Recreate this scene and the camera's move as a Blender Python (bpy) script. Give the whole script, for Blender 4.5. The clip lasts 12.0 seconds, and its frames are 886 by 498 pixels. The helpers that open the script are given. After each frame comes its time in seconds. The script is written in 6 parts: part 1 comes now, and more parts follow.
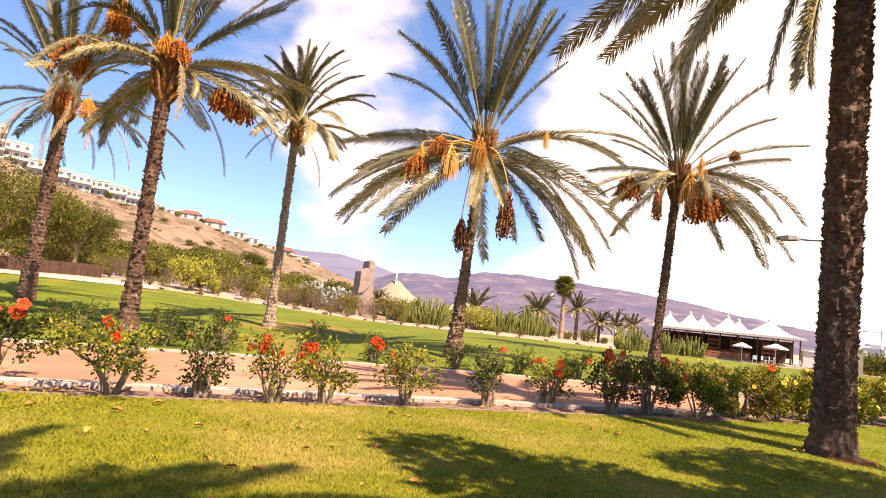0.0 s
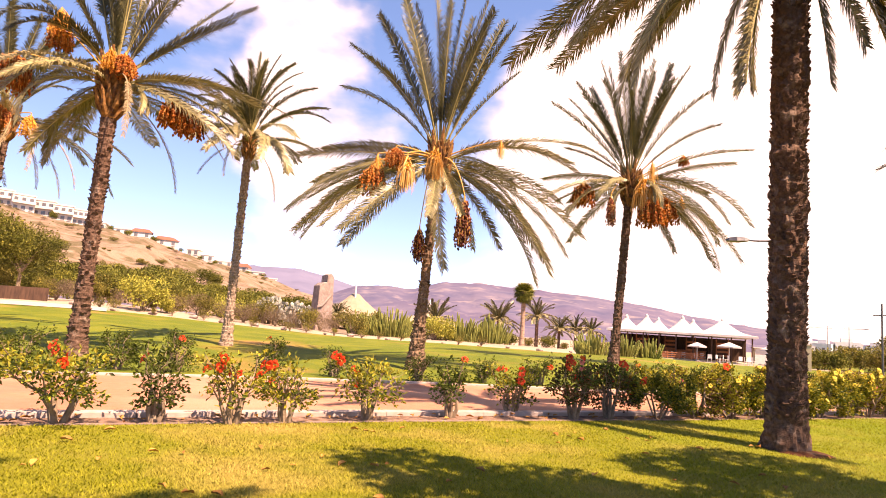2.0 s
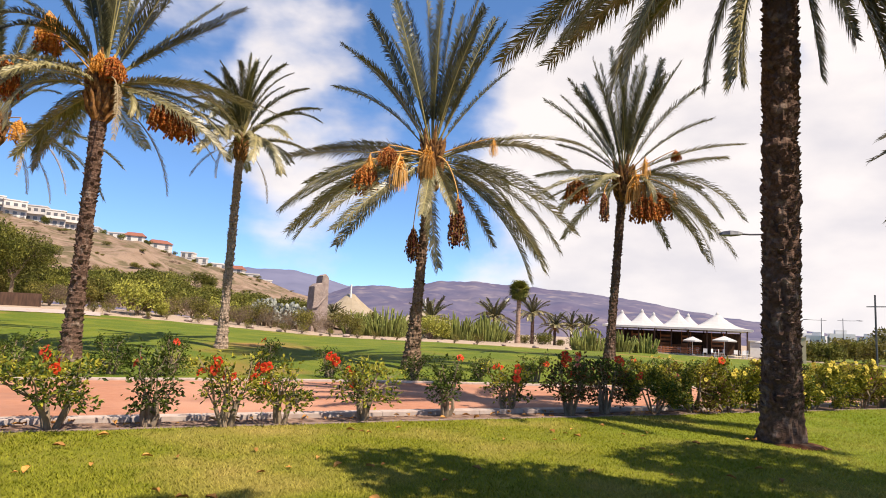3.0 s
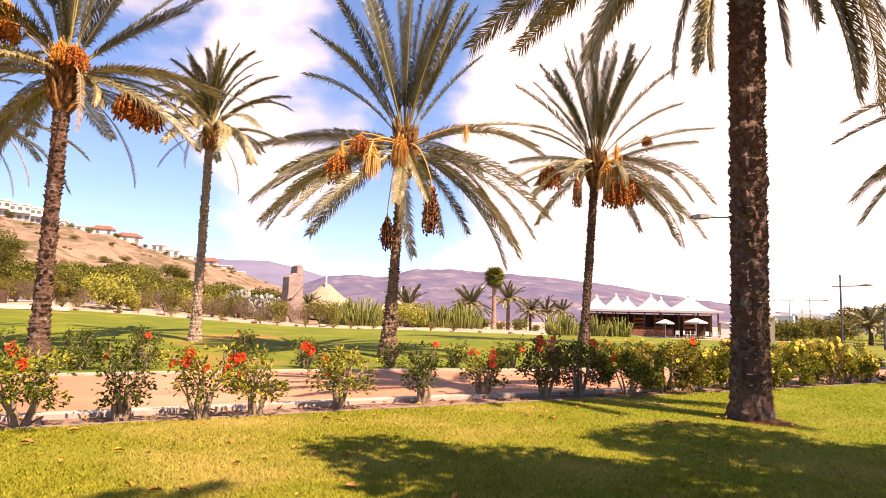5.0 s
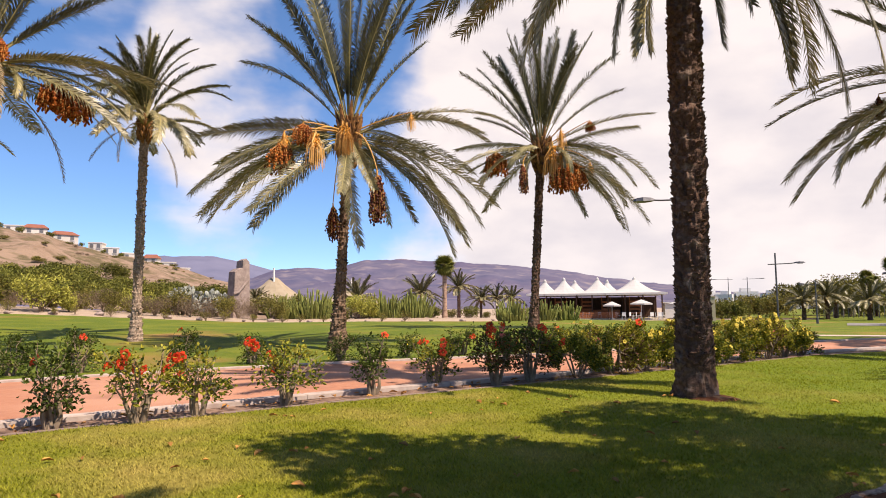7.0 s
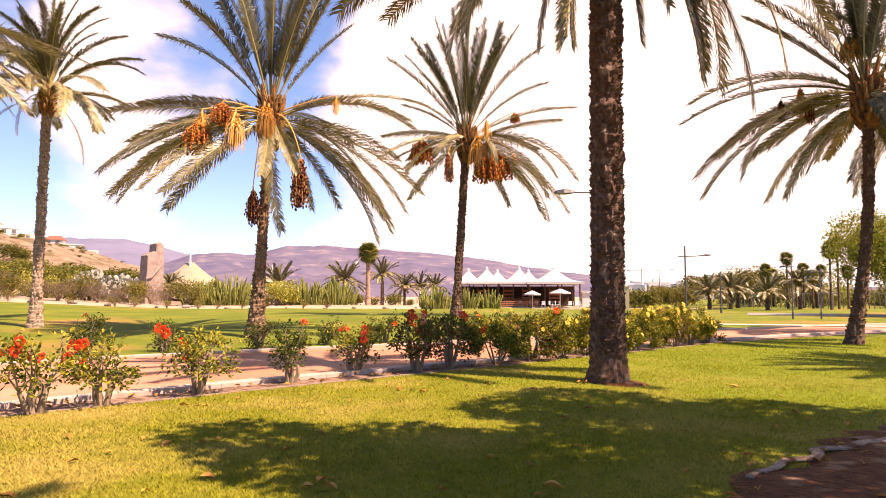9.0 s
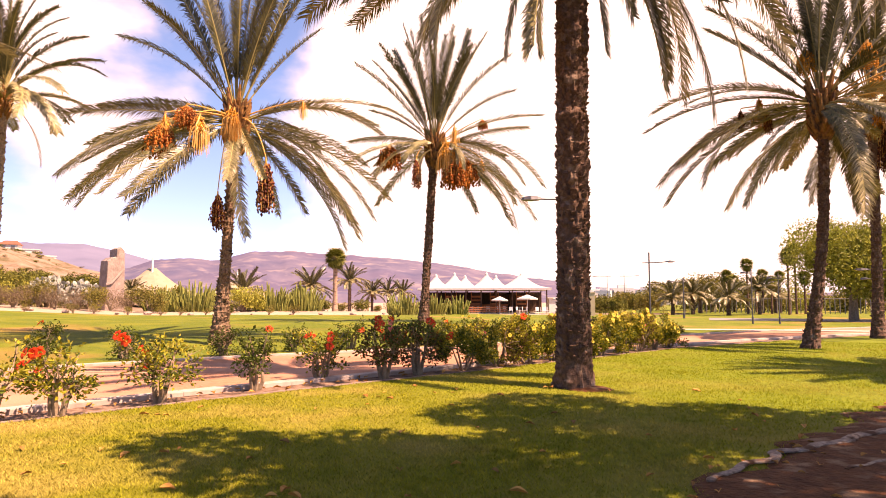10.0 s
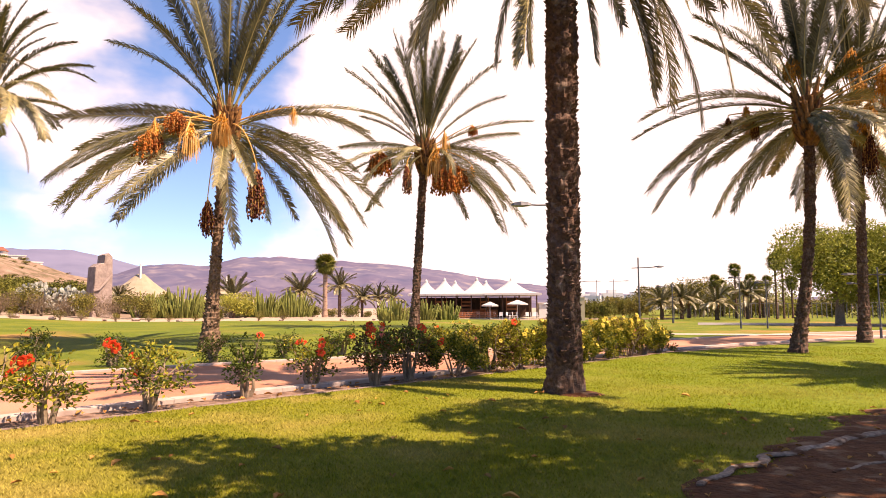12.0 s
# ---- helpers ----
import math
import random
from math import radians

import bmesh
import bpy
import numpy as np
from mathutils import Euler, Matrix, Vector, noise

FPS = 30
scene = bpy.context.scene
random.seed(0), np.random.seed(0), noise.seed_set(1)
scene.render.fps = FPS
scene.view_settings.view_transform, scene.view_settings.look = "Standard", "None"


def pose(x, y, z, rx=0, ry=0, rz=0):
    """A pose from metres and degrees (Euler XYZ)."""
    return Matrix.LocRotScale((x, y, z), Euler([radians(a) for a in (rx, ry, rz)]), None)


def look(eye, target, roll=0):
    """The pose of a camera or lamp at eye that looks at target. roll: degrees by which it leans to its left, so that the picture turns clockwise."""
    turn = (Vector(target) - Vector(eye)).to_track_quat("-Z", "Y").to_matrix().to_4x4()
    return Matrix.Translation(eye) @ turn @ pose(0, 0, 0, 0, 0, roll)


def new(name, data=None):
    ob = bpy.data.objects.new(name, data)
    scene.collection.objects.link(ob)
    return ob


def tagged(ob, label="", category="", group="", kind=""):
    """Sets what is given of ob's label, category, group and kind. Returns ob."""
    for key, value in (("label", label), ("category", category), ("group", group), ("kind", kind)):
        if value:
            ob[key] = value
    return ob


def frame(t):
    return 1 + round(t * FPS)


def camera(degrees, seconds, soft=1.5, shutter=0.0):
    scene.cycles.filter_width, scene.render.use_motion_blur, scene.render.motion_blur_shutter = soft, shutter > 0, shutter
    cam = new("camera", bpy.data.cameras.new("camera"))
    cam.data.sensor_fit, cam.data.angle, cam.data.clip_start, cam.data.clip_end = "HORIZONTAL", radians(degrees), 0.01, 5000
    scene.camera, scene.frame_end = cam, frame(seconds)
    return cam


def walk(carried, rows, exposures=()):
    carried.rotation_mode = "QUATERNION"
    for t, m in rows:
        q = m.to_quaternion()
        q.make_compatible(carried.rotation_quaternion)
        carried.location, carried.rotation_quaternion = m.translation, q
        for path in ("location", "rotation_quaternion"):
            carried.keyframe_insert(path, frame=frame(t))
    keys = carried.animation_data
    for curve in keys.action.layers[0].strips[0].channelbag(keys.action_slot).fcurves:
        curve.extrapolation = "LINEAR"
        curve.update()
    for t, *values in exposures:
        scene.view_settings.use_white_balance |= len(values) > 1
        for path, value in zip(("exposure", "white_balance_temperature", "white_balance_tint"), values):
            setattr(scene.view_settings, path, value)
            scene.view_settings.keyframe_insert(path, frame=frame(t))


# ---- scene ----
cam = camera(68.64, 12.0, soft=0.95)


def held(x, y, z, yaw, pitch, roll):
    """A hand-held camera: its place, then yaw to the left, pitch up and roll in degrees."""
    return pose(x, y, z, 0, 0, yaw) @ pose(0, 0, 0, 90 + pitch) @ pose(0, 0, 0, 0, 0, roll)


EXPO = [
    (0, 1.39, 8400, 27),
    (0.5, 1.44, 8600, 30),
    (1.5, 1.51, 8800, 32),
    (2, 1.59, 9500, 39),
    (2.5, 1.52, 9600, 40),
    (2.8, 1.15, 8350, 28),
    (3, 0.83, 7000, 15),
    (3.2, 0.58, 6950, 14),
    (4.8, 1.44, 8800, 34),
    (5.5, 1.44, 9000, 36),
    (6, 1.49, 9800, 43),
    (6.5, 1.47, 10200, 46),
    (6.8, 1.20, 8750, 32),
    (7, 0.79, 7200, 19),
    (7.2, 0.58, 7000, 15),
    (8.8, 1.44, 9000, 37),
    (9.5, 1.49, 9400, 39),
    (10, 1.54, 10200, 46),
    (10.5, 1.47, 10600, 48),
    (10.8, 1.15, 8750, 32),
    (11, 0.83, 7100, 16),
    (11.2, 0.68, 6950, 14),
    (11.5, 0.77, 6950, 12),
    (11.8, 1.10, 7950, 24),
    (12, 1.29, 8700, 33),
]
PATH = [
    (0.0, held(-0.130, -0.276, 1.506, 12.40, 5.95, 5.97)),
    (0.5, held(-0.143, -0.260, 1.514, 11.40, 6.78, 4.72)),
    (1.0, held(-0.133, -0.254, 1.517, 10.71, 7.21, 4.31)),
    (1.5, held(-0.132, -0.245, 1.523, 9.57, 7.24, 4.29)),
    (2.0, held(-0.130, -0.244, 1.516, 8.84, 7.19, 3.82)),
    (2.5, held(-0.133, -0.222, 1.519, 8.28, 7.53, 3.45)),
    (3.0, held(-0.112, -0.211, 1.517, 8.37, 7.11, 2.82)),
    (5.0, held(-0.087, -0.195, 1.499, 6.13, 6.14, 1.58)),
    (5.5, held(-0.087, -0.173, 1.510, 5.38, 5.16, 1.03)),
    (6.0, held(-0.078, -0.130, 1.515, 4.65, 5.12, 0.23)),
    (6.5, held(-0.071, -0.104, 1.509, 3.84, 5.31, -0.42)),
    (7.0, held(-0.046, -0.029, 1.495, 1.67, 5.25, -0.46)),
    (9.0, held(-0.011, 0.019, 1.488, -4.99, 4.15, 0.04)),
    (9.5, held(-0.003, 0.027, 1.487, -6.23, 4.33, 0.00)),
    (10.0, held(0.002, 0.023, 1.492, -7.82, 4.67, -0.05)),
    (10.5, held(0.007, 0.012, 1.500, -8.74, 5.05, -0.15)),
    (11.0, held(-0.000, -0.000, 1.500, -9.94, 5.34, -0.01)),
    (11.5, held(-0.001, 0.039, 1.494, -9.74, 5.40, -0.06)),
    (12.0, held(-0.025, -0.015, 1.502, -8.71, 5.14, -0.21)),
]
walk(cam, PATH, exposures=EXPO)
# ---------------------------------------------------------------- world, sun
SUN_AZ, SUN_EL = radians(124.0), radians(57.0)
sun_way = Vector((math.sin(SUN_AZ) * math.cos(SUN_EL), math.cos(SUN_AZ) * math.cos(SUN_EL), math.sin(SUN_EL)))
sun = new("sun", bpy.data.lights.new("sun", "SUN"))
sun.data.energy, sun.data.angle, sun.data.color = 5.0, radians(0.55), (1.0, 0.93, 0.80)
sun.matrix_world = look(sun_way * 60, (0, 0, 0))

world = bpy.data.worlds.new("sky")
scene.world = world
world.use_nodes = True
wn, wl = world.node_tree.nodes, world.node_tree.links
wn.clear()
sky = wn.new("ShaderNodeTexSky")
sky.sky_type, sky.sun_disc = "NISHITA", False
sky.sun_elevation, sky.sun_rotation = SUN_EL, SUN_AZ
sky.air_density, sky.dust_density, sky.ozone_density = 0.72, 0.0, 3.0
blue = wn.new("ShaderNodeBackground")
blue.inputs["Strength"].default_value = 0.14
deep = wn.new("ShaderNodeHueSaturation")
deep.inputs["Saturation"].default_value, deep.inputs["Hue"].default_value = 1.16, 0.499
# the air is dry and clear: the blue stays deep close to the skyline
sky_way = wn.new("ShaderNodeTexCoord")
lifted = wn.new("ShaderNodeVectorMath")
lifted.operation = "MULTIPLY_ADD"
lifted.inputs[1].default_value, lifted.inputs[2].default_value = (1.0, 1.0, 1.05), (0.0, 0.0, 0.06)
unit = wn.new("ShaderNodeVectorMath")
unit.operation = "NORMALIZE"
wl.new(sky_way.outputs["Generated"], lifted.inputs[0])
wl.new(lifted.outputs[0], unit.inputs[0])
wl.new(unit.outputs[0], sky.inputs["Vector"])
wl.new(sky.outputs[0], deep.inputs["Color"])
wl.new(deep.outputs[0], blue.inputs["Color"])
white = wn.new("ShaderNodeBackground")
white.inputs["Strength"].default_value = 0.57
coord = wn.new("ShaderNodeTexCoord")
stretch = wn.new("ShaderNodeMapping")
stretch.inputs["Scale"].default_value = (1.0, 1.0, 2.1)
stretch.inputs["Location"].default_value = (0.35, 0.2, 0.0)
wl.new(coord.outputs["Generated"], stretch.inputs["Vector"])
puffs = wn.new("ShaderNodeTexNoise")
puffs.inputs["Scale"].default_value, puffs.inputs["Detail"].default_value, puffs.inputs["Roughness"].default_value = 3.1, 7.0, 0.52
wl.new(stretch.outputs[0], puffs.inputs["Vector"])
# thicker parts of the clouds are a little greyer
belly = wn.new("ShaderNodeTexNoise")
belly.inputs["Scale"].default_value, belly.inputs["Detail"].default_value = 6.5, 6.0
wl.new(stretch.outputs[0], belly.inputs["Vector"])
tone = wn.new("ShaderNodeValToRGB")
tone.color_ramp.elements[0].position, tone.color_ramp.elements[0].color = 0.35, (0.80, 0.81, 0.87, 1)
tone.color_ramp.elements[1].position, tone.color_ramp.elements[1].color = 0.62, (1.0, 0.99, 1.0, 1)
wl.new(belly.outputs[0], tone.inputs[0])
wl.new(tone.outputs[0], white.inputs["Color"])
# the cloud deck thickens towards the east and towards the skyline
east = wn.new("ShaderNodeVectorMath")
east.operation = "DOT_PRODUCT"
east.inputs[1].default_value = (0.26, 0.22, -0.05)
wl.new(coord.outputs["Generated"], east.inputs[0])
deck = wn.new("ShaderNodeMath")
deck.operation = "ADD"
wl.new(puffs.outputs[0], deck.inputs[0])
wl.new(east.outputs["Value"], deck.inputs[1])
# single cloud banks and clear gaps: bearing, elevation, radius in degrees, weight; their edges are ragged
ragged = wn.new("ShaderNodeTexNoise")
ragged.inputs["Scale"].default_value, ragged.inputs["Detail"].default_value = 7.0, 4.0
wl.new(coord.outputs["Generated"], ragged.inputs["Vector"])
shake = wn.new("ShaderNodeVectorMath")
shake.operation = "MULTIPLY_ADD"
shake.inputs[1].default_value, shake.inputs[2].default_value = (0.22, 0.22, 0.22), (-0.11, -0.11, -0.11)
wl.new(ragged.outputs["Color"], shake.inputs[0])
torn = wn.new("ShaderNodeVectorMath")
wl.new(coord.outputs["Generated"], torn.inputs[0])
wl.new(shake.outputs[0], torn.inputs[1])
even = wn.new("ShaderNodeVectorMath")
even.operation = "NORMALIZE"
wl.new(torn.outputs[0], even.inputs[0])
for bearing, rise, wide, weight in (
        (-22, 23, 4, 1), (-19, 19, 7, 1), (-24, 20, 4, 0.5), (-5, 21, 6, 1), (-1, 19, 6, 1), (-13, 17, 4, 0.6), (-26, 11, 6, 0.9), (-23, 5, 6, 0.8), (4, 22, 8, 1), (9, 15, 12, 1), (23, 21, 10, 1),
        (29, 12, 16, 1), (16, 9, 14, 1), (-17, 23, 6, -1), (-5, 25, 7, -1.8), (-8, 18, 6, -1.4), (-36, 9, 9, -0.7), (-31, 15, 10, -0.8), (-32, 8, 6, -0.5), (13, 19, 5, -2.2), (25, 17, 6, -2.2), (-16, 8, 9, -1.0), (-8, 9, 7, -0.7)):
    toward = wn.new("ShaderNodeVectorMath")
    toward.operation = "DOT_PRODUCT"
    toward.inputs[1].default_value = (math.sin(radians(bearing)) * math.cos(radians(rise)), math.cos(radians(bearing)) * math.cos(radians(rise)), math.sin(radians(rise)))
    wl.new(even.outputs[0], toward.inputs[0])
    bank = wn.new("ShaderNodeMapRange")
    bank.interpolation_type = "SMOOTHSTEP"
    for slot, value in (("From Min", math.cos(radians(wide * 1.6))), ("From Max", math.cos(radians(wide * 0.25))), ("To Min", 0.0), ("To Max", 0.115 * weight)):
        bank.inputs[slot].default_value = value
    wl.new(toward.outputs["Value"], bank.inputs["Value"])
    more = wn.new("ShaderNodeMath")
    wl.new(deck.outputs[0], more.inputs[0])
    wl.new(bank.outputs[0], more.inputs[1])
    deck = more
cover = wn.new("ShaderNodeMapRange")
cover.interpolation_type = "SMOOTHSTEP"
for slot, value in (("From Min", 0.50), ("From Max", 0.80), ("To Min", 0.0), ("To Max", 0.97)):
    cover.inputs[slot].default_value = value
wl.new(deck.outputs[0], cover.inputs["Value"])
blend = wn.new("ShaderNodeMixShader")
wl.new(cover.outputs[0], blend.inputs[0])
wl.new(blue.outputs[0], blend.inputs[1])
wl.new(white.outputs[0], blend.inputs[2])
out = wn.new("ShaderNodeOutputWorld")
wl.new(blend.outputs[0], out.inputs["Surface"])

# ---------------------------------------------------------------- materials
DULL = 0.71  # scales all surface colours down so shade stays dark under raised exposure


def material(name, low, high, scale=8.0, rough=0.8, bump=0.0, bump_scale=None, spot=None, spot_scale=1.0, spot_at=(0.5, 0.65),
             island=0.0, thin=0.0, metal=0.0, stretch_z=1.0, per_object=0.0, place="Object", third=None, third_scale=0.3, third_at=(0.45, 0.6)):
    """A surface that varies between two colours by noise, with patches of a third, relief, and if thin light shining through."""
    low, high, spot, third = (tuple(DULL * v for v in c) if c else None for c in (low, high, spot, third))
    m = bpy.data.materials.new(name)
    m.use_nodes = True
    nd, ln = m.node_tree.nodes, m.node_tree.links
    bsdf = nd["Principled BSDF"]
    bsdf.inputs["Roughness"].default_value, bsdf.inputs["Metallic"].default_value = rough, metal
    bsdf.inputs["Specular IOR Level"].default_value = 0.5 if metal or rough < 0.5 else 0.2
    tc = nd.new("ShaderNodeTexCoord")
    mp = nd.new("ShaderNodeMapping")
    mp.inputs["Scale"].default_value = (1, 1, stretch_z)
    ln.new(tc.outputs[place], mp.inputs["Vector"])

    def grain(size, detail=5.0):
        n = nd.new("ShaderNodeTexNoise")
        n.inputs["Scale"].default_value, n.inputs["Detail"].default_value = size, detail
        ln.new(mp.outputs[0], n.inputs["Vector"])
        return n.outputs[0]

    def blend_in(factor, a, b):
        mix = nd.new("ShaderNodeMix")
        mix.data_type = "RGBA"
        ln.new(factor, mix.inputs["Factor"])
        for slot, value in (("A", a), ("B", b)):
            slot = [s for s in mix.inputs if s.name == slot and s.type == "RGBA"][0]
            if isinstance(value, tuple):
                slot.default_value = (*value, 1)
            else:
                ln.new(value, slot)
        return [s for s in mix.outputs if s.type == "RGBA"][0]

    def step(value, lo, hi):
        r = nd.new("ShaderNodeMapRange")
        r.inputs["From Min"].default_value, r.inputs["From Max"].default_value = lo, hi
        ln.new(value, r.inputs["Value"])
        return r.outputs[0]

    colour = blend_in(step(grain(scale), 0.3, 0.7), low, high)
    if third:
        colour = blend_in(step(grain(third_scale, 3.0), *third_at), colour, third)
    if spot:
        colour = blend_in(step(grain(spot_scale, 3.0), *spot_at), colour, spot)
    for amount, output in ((island, "Random Per Island"), (per_object, "Random")):
        if amount:
            src = nd.new("ShaderNodeNewGeometry" if output == "Random Per Island" else "ShaderNodeObjectInfo")
            hsv = nd.new("ShaderNodeHueSaturation")
            r = nd.new("ShaderNodeMapRange")
            r.inputs["To Min"].default_value, r.inputs["To Max"].default_value = 1 - amount, 1 + amount
            ln.new(src.outputs[output], r.inputs["Value"])
            ln.new(r.outputs[0], hsv.inputs["Value"])
            ln.new(colour, hsv.inputs["Color"])
            colour = hsv.outputs[0]
    ln.new(colour, bsdf.inputs["Base Color"])
    if bump:
        b = nd.new("ShaderNodeBump")
        b.inputs["Strength"].default_value, b.inputs["Distance"].default_value = 1.0, bump
        ln.new(grain(bump_scale or scale * 2), b.inputs["Height"])
        ln.new(b.outputs[0], bsdf.inputs["Normal"])
    if thin:
        tr = nd.new("ShaderNodeBsdfTranslucent")
        ln.new(colour, tr.inputs["Color"])
        both = nd.new("ShaderNodeMixShader")
        both.inputs[0].default_value = thin
        ln.new(bsdf.outputs[0], both.inputs[1])
        ln.new(tr.outputs[0], both.inputs[2])
        ln.new(both.outputs[0], nd["Material Output"].inputs["Surface"])
    return m


M_GRASS = material("mown_grass", (0.15, 0.165, 0.009), (0.26, 0.255, 0.022), 14, 0.9, 0.02, 60, spot=(0.38, 0.28, 0.07), spot_scale=0.42, spot_at=(0.50, 0.74), third=(0.24, 0.22, 0.028), third_scale=1.7, third_at=(0.42, 0.7))
M_LAWN = material("watered_lawn", (0.080, 0.128, 0.006), (0.145, 0.18, 0.012), 6, 0.9, 0.02, 40, spot=(0.36, 0.20, 0.06), spot_scale=0.13, spot_at=(0.56, 0.70), third=(0.17, 0.195, 0.014), third_scale=0.5)
M_BLADE = material("grass_blade", (0.22, 0.245, 0.013), (0.38, 0.365, 0.032), 3, 0.7, island=0.28, thin=0.35, spot=(0.62, 0.47, 0.14), spot_scale=0.42, spot_at=(0.49, 0.74))


def watered(m, low, high):
    """The grass is fresher towards the east, with a ragged change-over."""
    nd, ln = m.node_tree.nodes, m.node_tree.links
    bsdf = nd["Principled BSDF"]
    was = bsdf.inputs["Base Color"].links[0].from_socket
    tc, split, ragged = nd.new("ShaderNodeTexCoord"), nd.new("ShaderNodeSeparateXYZ"), nd.new("ShaderNodeTexNoise")
    ragged.inputs["Scale"].default_value, ragged.inputs["Detail"].default_value = 0.5, 6.0
    ln.new(tc.outputs["Object"], split.inputs[0])
    ln.new(tc.outputs["Object"], ragged.inputs["Vector"])
    push = nd.new("ShaderNodeMath")
    push.operation = "MULTIPLY_ADD"
    push.inputs[1].default_value = 12.0
    ln.new(ragged.outputs[0], push.inputs[0])
    ln.new(split.outputs["X"], push.inputs[2])
    ramp = nd.new("ShaderNodeMapRange")
    for slot, value in (("From Min", 5.0), ("From Max", 13.5), ("To Min", 0.0), ("To Max", 0.88)):
        ramp.inputs[slot].default_value = value
    ln.new(push.outputs[0], ramp.inputs["Value"])
    fine = nd.new("ShaderNodeTexNoise")
    fine.inputs["Scale"].default_value = 9.0
    ln.new(tc.outputs["Object"], fine.inputs["Vector"])
    fresh = nd.new("ShaderNodeValToRGB")
    fresh.color_ramp.elements[0].position, fresh.color_ramp.elements[0].color = 0.35, (*low, 1)
    fresh.color_ramp.elements[1].position, fresh.color_ramp.elements[1].color = 0.65, (*high, 1)
    ln.new(fine.outputs[0], fresh.inputs[0])
    mix = nd.new("ShaderNodeMixRGB")
    ln.new(ramp.outputs[0], mix.inputs[0])
    ln.new(was, mix.inputs[1])
    ln.new(fresh.outputs[0], mix.inputs[2])
    ln.new(mix.outputs[0], bsdf.inputs["Base Color"])


watered(M_GRASS, (0.078, 0.118, 0.005), (0.135, 0.178, 0.009))
watered(M_BLADE, (0.105, 0.172, 0.008), (0.19, 0.26, 0.014))
M_SAND = material("dry_sandy_ground", (0.40, 0.29, 0.21), (0.52, 0.40, 0.30), 3, 0.95, 0.02, 20, spot=(0.36, 0.27, 0.20), spot_scale=0.08)
M_SOIL = material("bed_soil", (0.16, 0.09, 0.06), (0.40, 0.26, 0.19), 9, 0.95, 0.03, 30, spot=(0.10, 0.06, 0.045), spot_scale=4)
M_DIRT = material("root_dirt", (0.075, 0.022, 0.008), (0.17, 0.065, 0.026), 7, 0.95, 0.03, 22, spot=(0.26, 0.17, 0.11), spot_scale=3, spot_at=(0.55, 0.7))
M_PATH = material("terracotta_paving", (0.44, 0.19, 0.11), (0.52, 0.24, 0.145), 5, 0.85, 0.003, 120, spot=(0.37, 0.18, 0.12), spot_scale=0.7, spot_at=(0.5, 0.75), third=(0.55, 0.28, 0.18), third_scale=0.25)
M_KERB = material("pale_kerb_stone", (0.46, 0.36, 0.31), (0.60, 0.50, 0.44), 6, 0.85, 0.004, 60, spot=(0.42, 0.30, 0.25), spot_scale=2.5, spot_at=(0.55, 0.72))
M_ROAD = material("grey_asphalt", (0.20, 0.19, 0.18), (0.30, 0.28, 0.26), 12, 0.9)
# trunk light is put into the bark tone: dark where shaded, paler where sunlit
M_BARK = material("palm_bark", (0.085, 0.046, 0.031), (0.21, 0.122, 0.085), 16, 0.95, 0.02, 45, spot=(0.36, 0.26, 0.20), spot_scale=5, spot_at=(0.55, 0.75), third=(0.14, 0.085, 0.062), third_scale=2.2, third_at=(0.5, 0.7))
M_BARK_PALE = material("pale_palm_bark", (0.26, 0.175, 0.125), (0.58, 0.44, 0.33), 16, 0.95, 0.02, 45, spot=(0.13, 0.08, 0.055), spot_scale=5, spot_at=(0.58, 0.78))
M_BARK_LIT = material("sunlit_palm_bark", (0.13, 0.075, 0.05), (0.38, 0.25, 0.16), 14, 0.95, 0.02, 45, spot=(0.06, 0.035, 0.024), spot_scale=4, spot_at=(0.52, 0.7))
M_BOOT = material("leaf_base_fibre", (0.23, 0.10, 0.035), (0.45, 0.22, 0.07), 14, 0.9, 0.02, 40, spot=(0.10, 0.05, 0.03), spot_scale=6)
M_FROND = material("date_palm_leaflet", (0.060, 0.064, 0.022), (0.16, 0.145, 0.056), 2.0, 0.42, island=0.4, thin=0.07, per_object=0.18)
# drier older leaflets, with their cream sunlit look painted in as well
M_FROND_OLD_LIT = material("older_sunlit_leaflet", (0.145, 0.135, 0.05), (0.40, 0.33, 0.16), 2.0, 0.38, island=0.45, thin=0.07, per_object=0.3)
M_FROND_DRY = material("dry_palm_leaflet", (0.36, 0.26, 0.14), (0.52, 0.40, 0.24), 3.0, 0.8, island=0.3, thin=0.2)
M_RIB = material("frond_midrib", (0.30, 0.25, 0.09), (0.44, 0.36, 0.15), 6.0, 0.5, per_object=0.15)
M_STRAND = material("orange_date_stalk", (0.66, 0.31, 0.07), (0.84, 0.48, 0.15), 8, 0.5, island=0.2)
M_DATE = material("ripening_date", (0.24, 0.045, 0.016), (0.56, 0.17, 0.026), 2.0, 0.75, island=0.5)
M_DATE_RIPE = material("ripe_date", (0.07, 0.018, 0.012), (0.20, 0.045, 0.016), 2.0, 0.75, island=0.5)
M_DATE_GOLD = material("golden_date", (0.62, 0.22, 0.025), (0.80, 0.34, 0.045), 2.0, 0.7, island=0.3)
M_LEAF = material("hibiscus_leaf", (0.05, 0.085, 0.014), (0.15, 0.195, 0.03), 3, 0.5, island=0.45, thin=0.3, per_object=0.2)
M_LEAF_YELLOW = material("yellow_green_bush_leaf", (0.24, 0.25, 0.025), (0.52, 0.45, 0.055), 3, 0.5, island=0.4, thin=0.3, per_object=0.15)
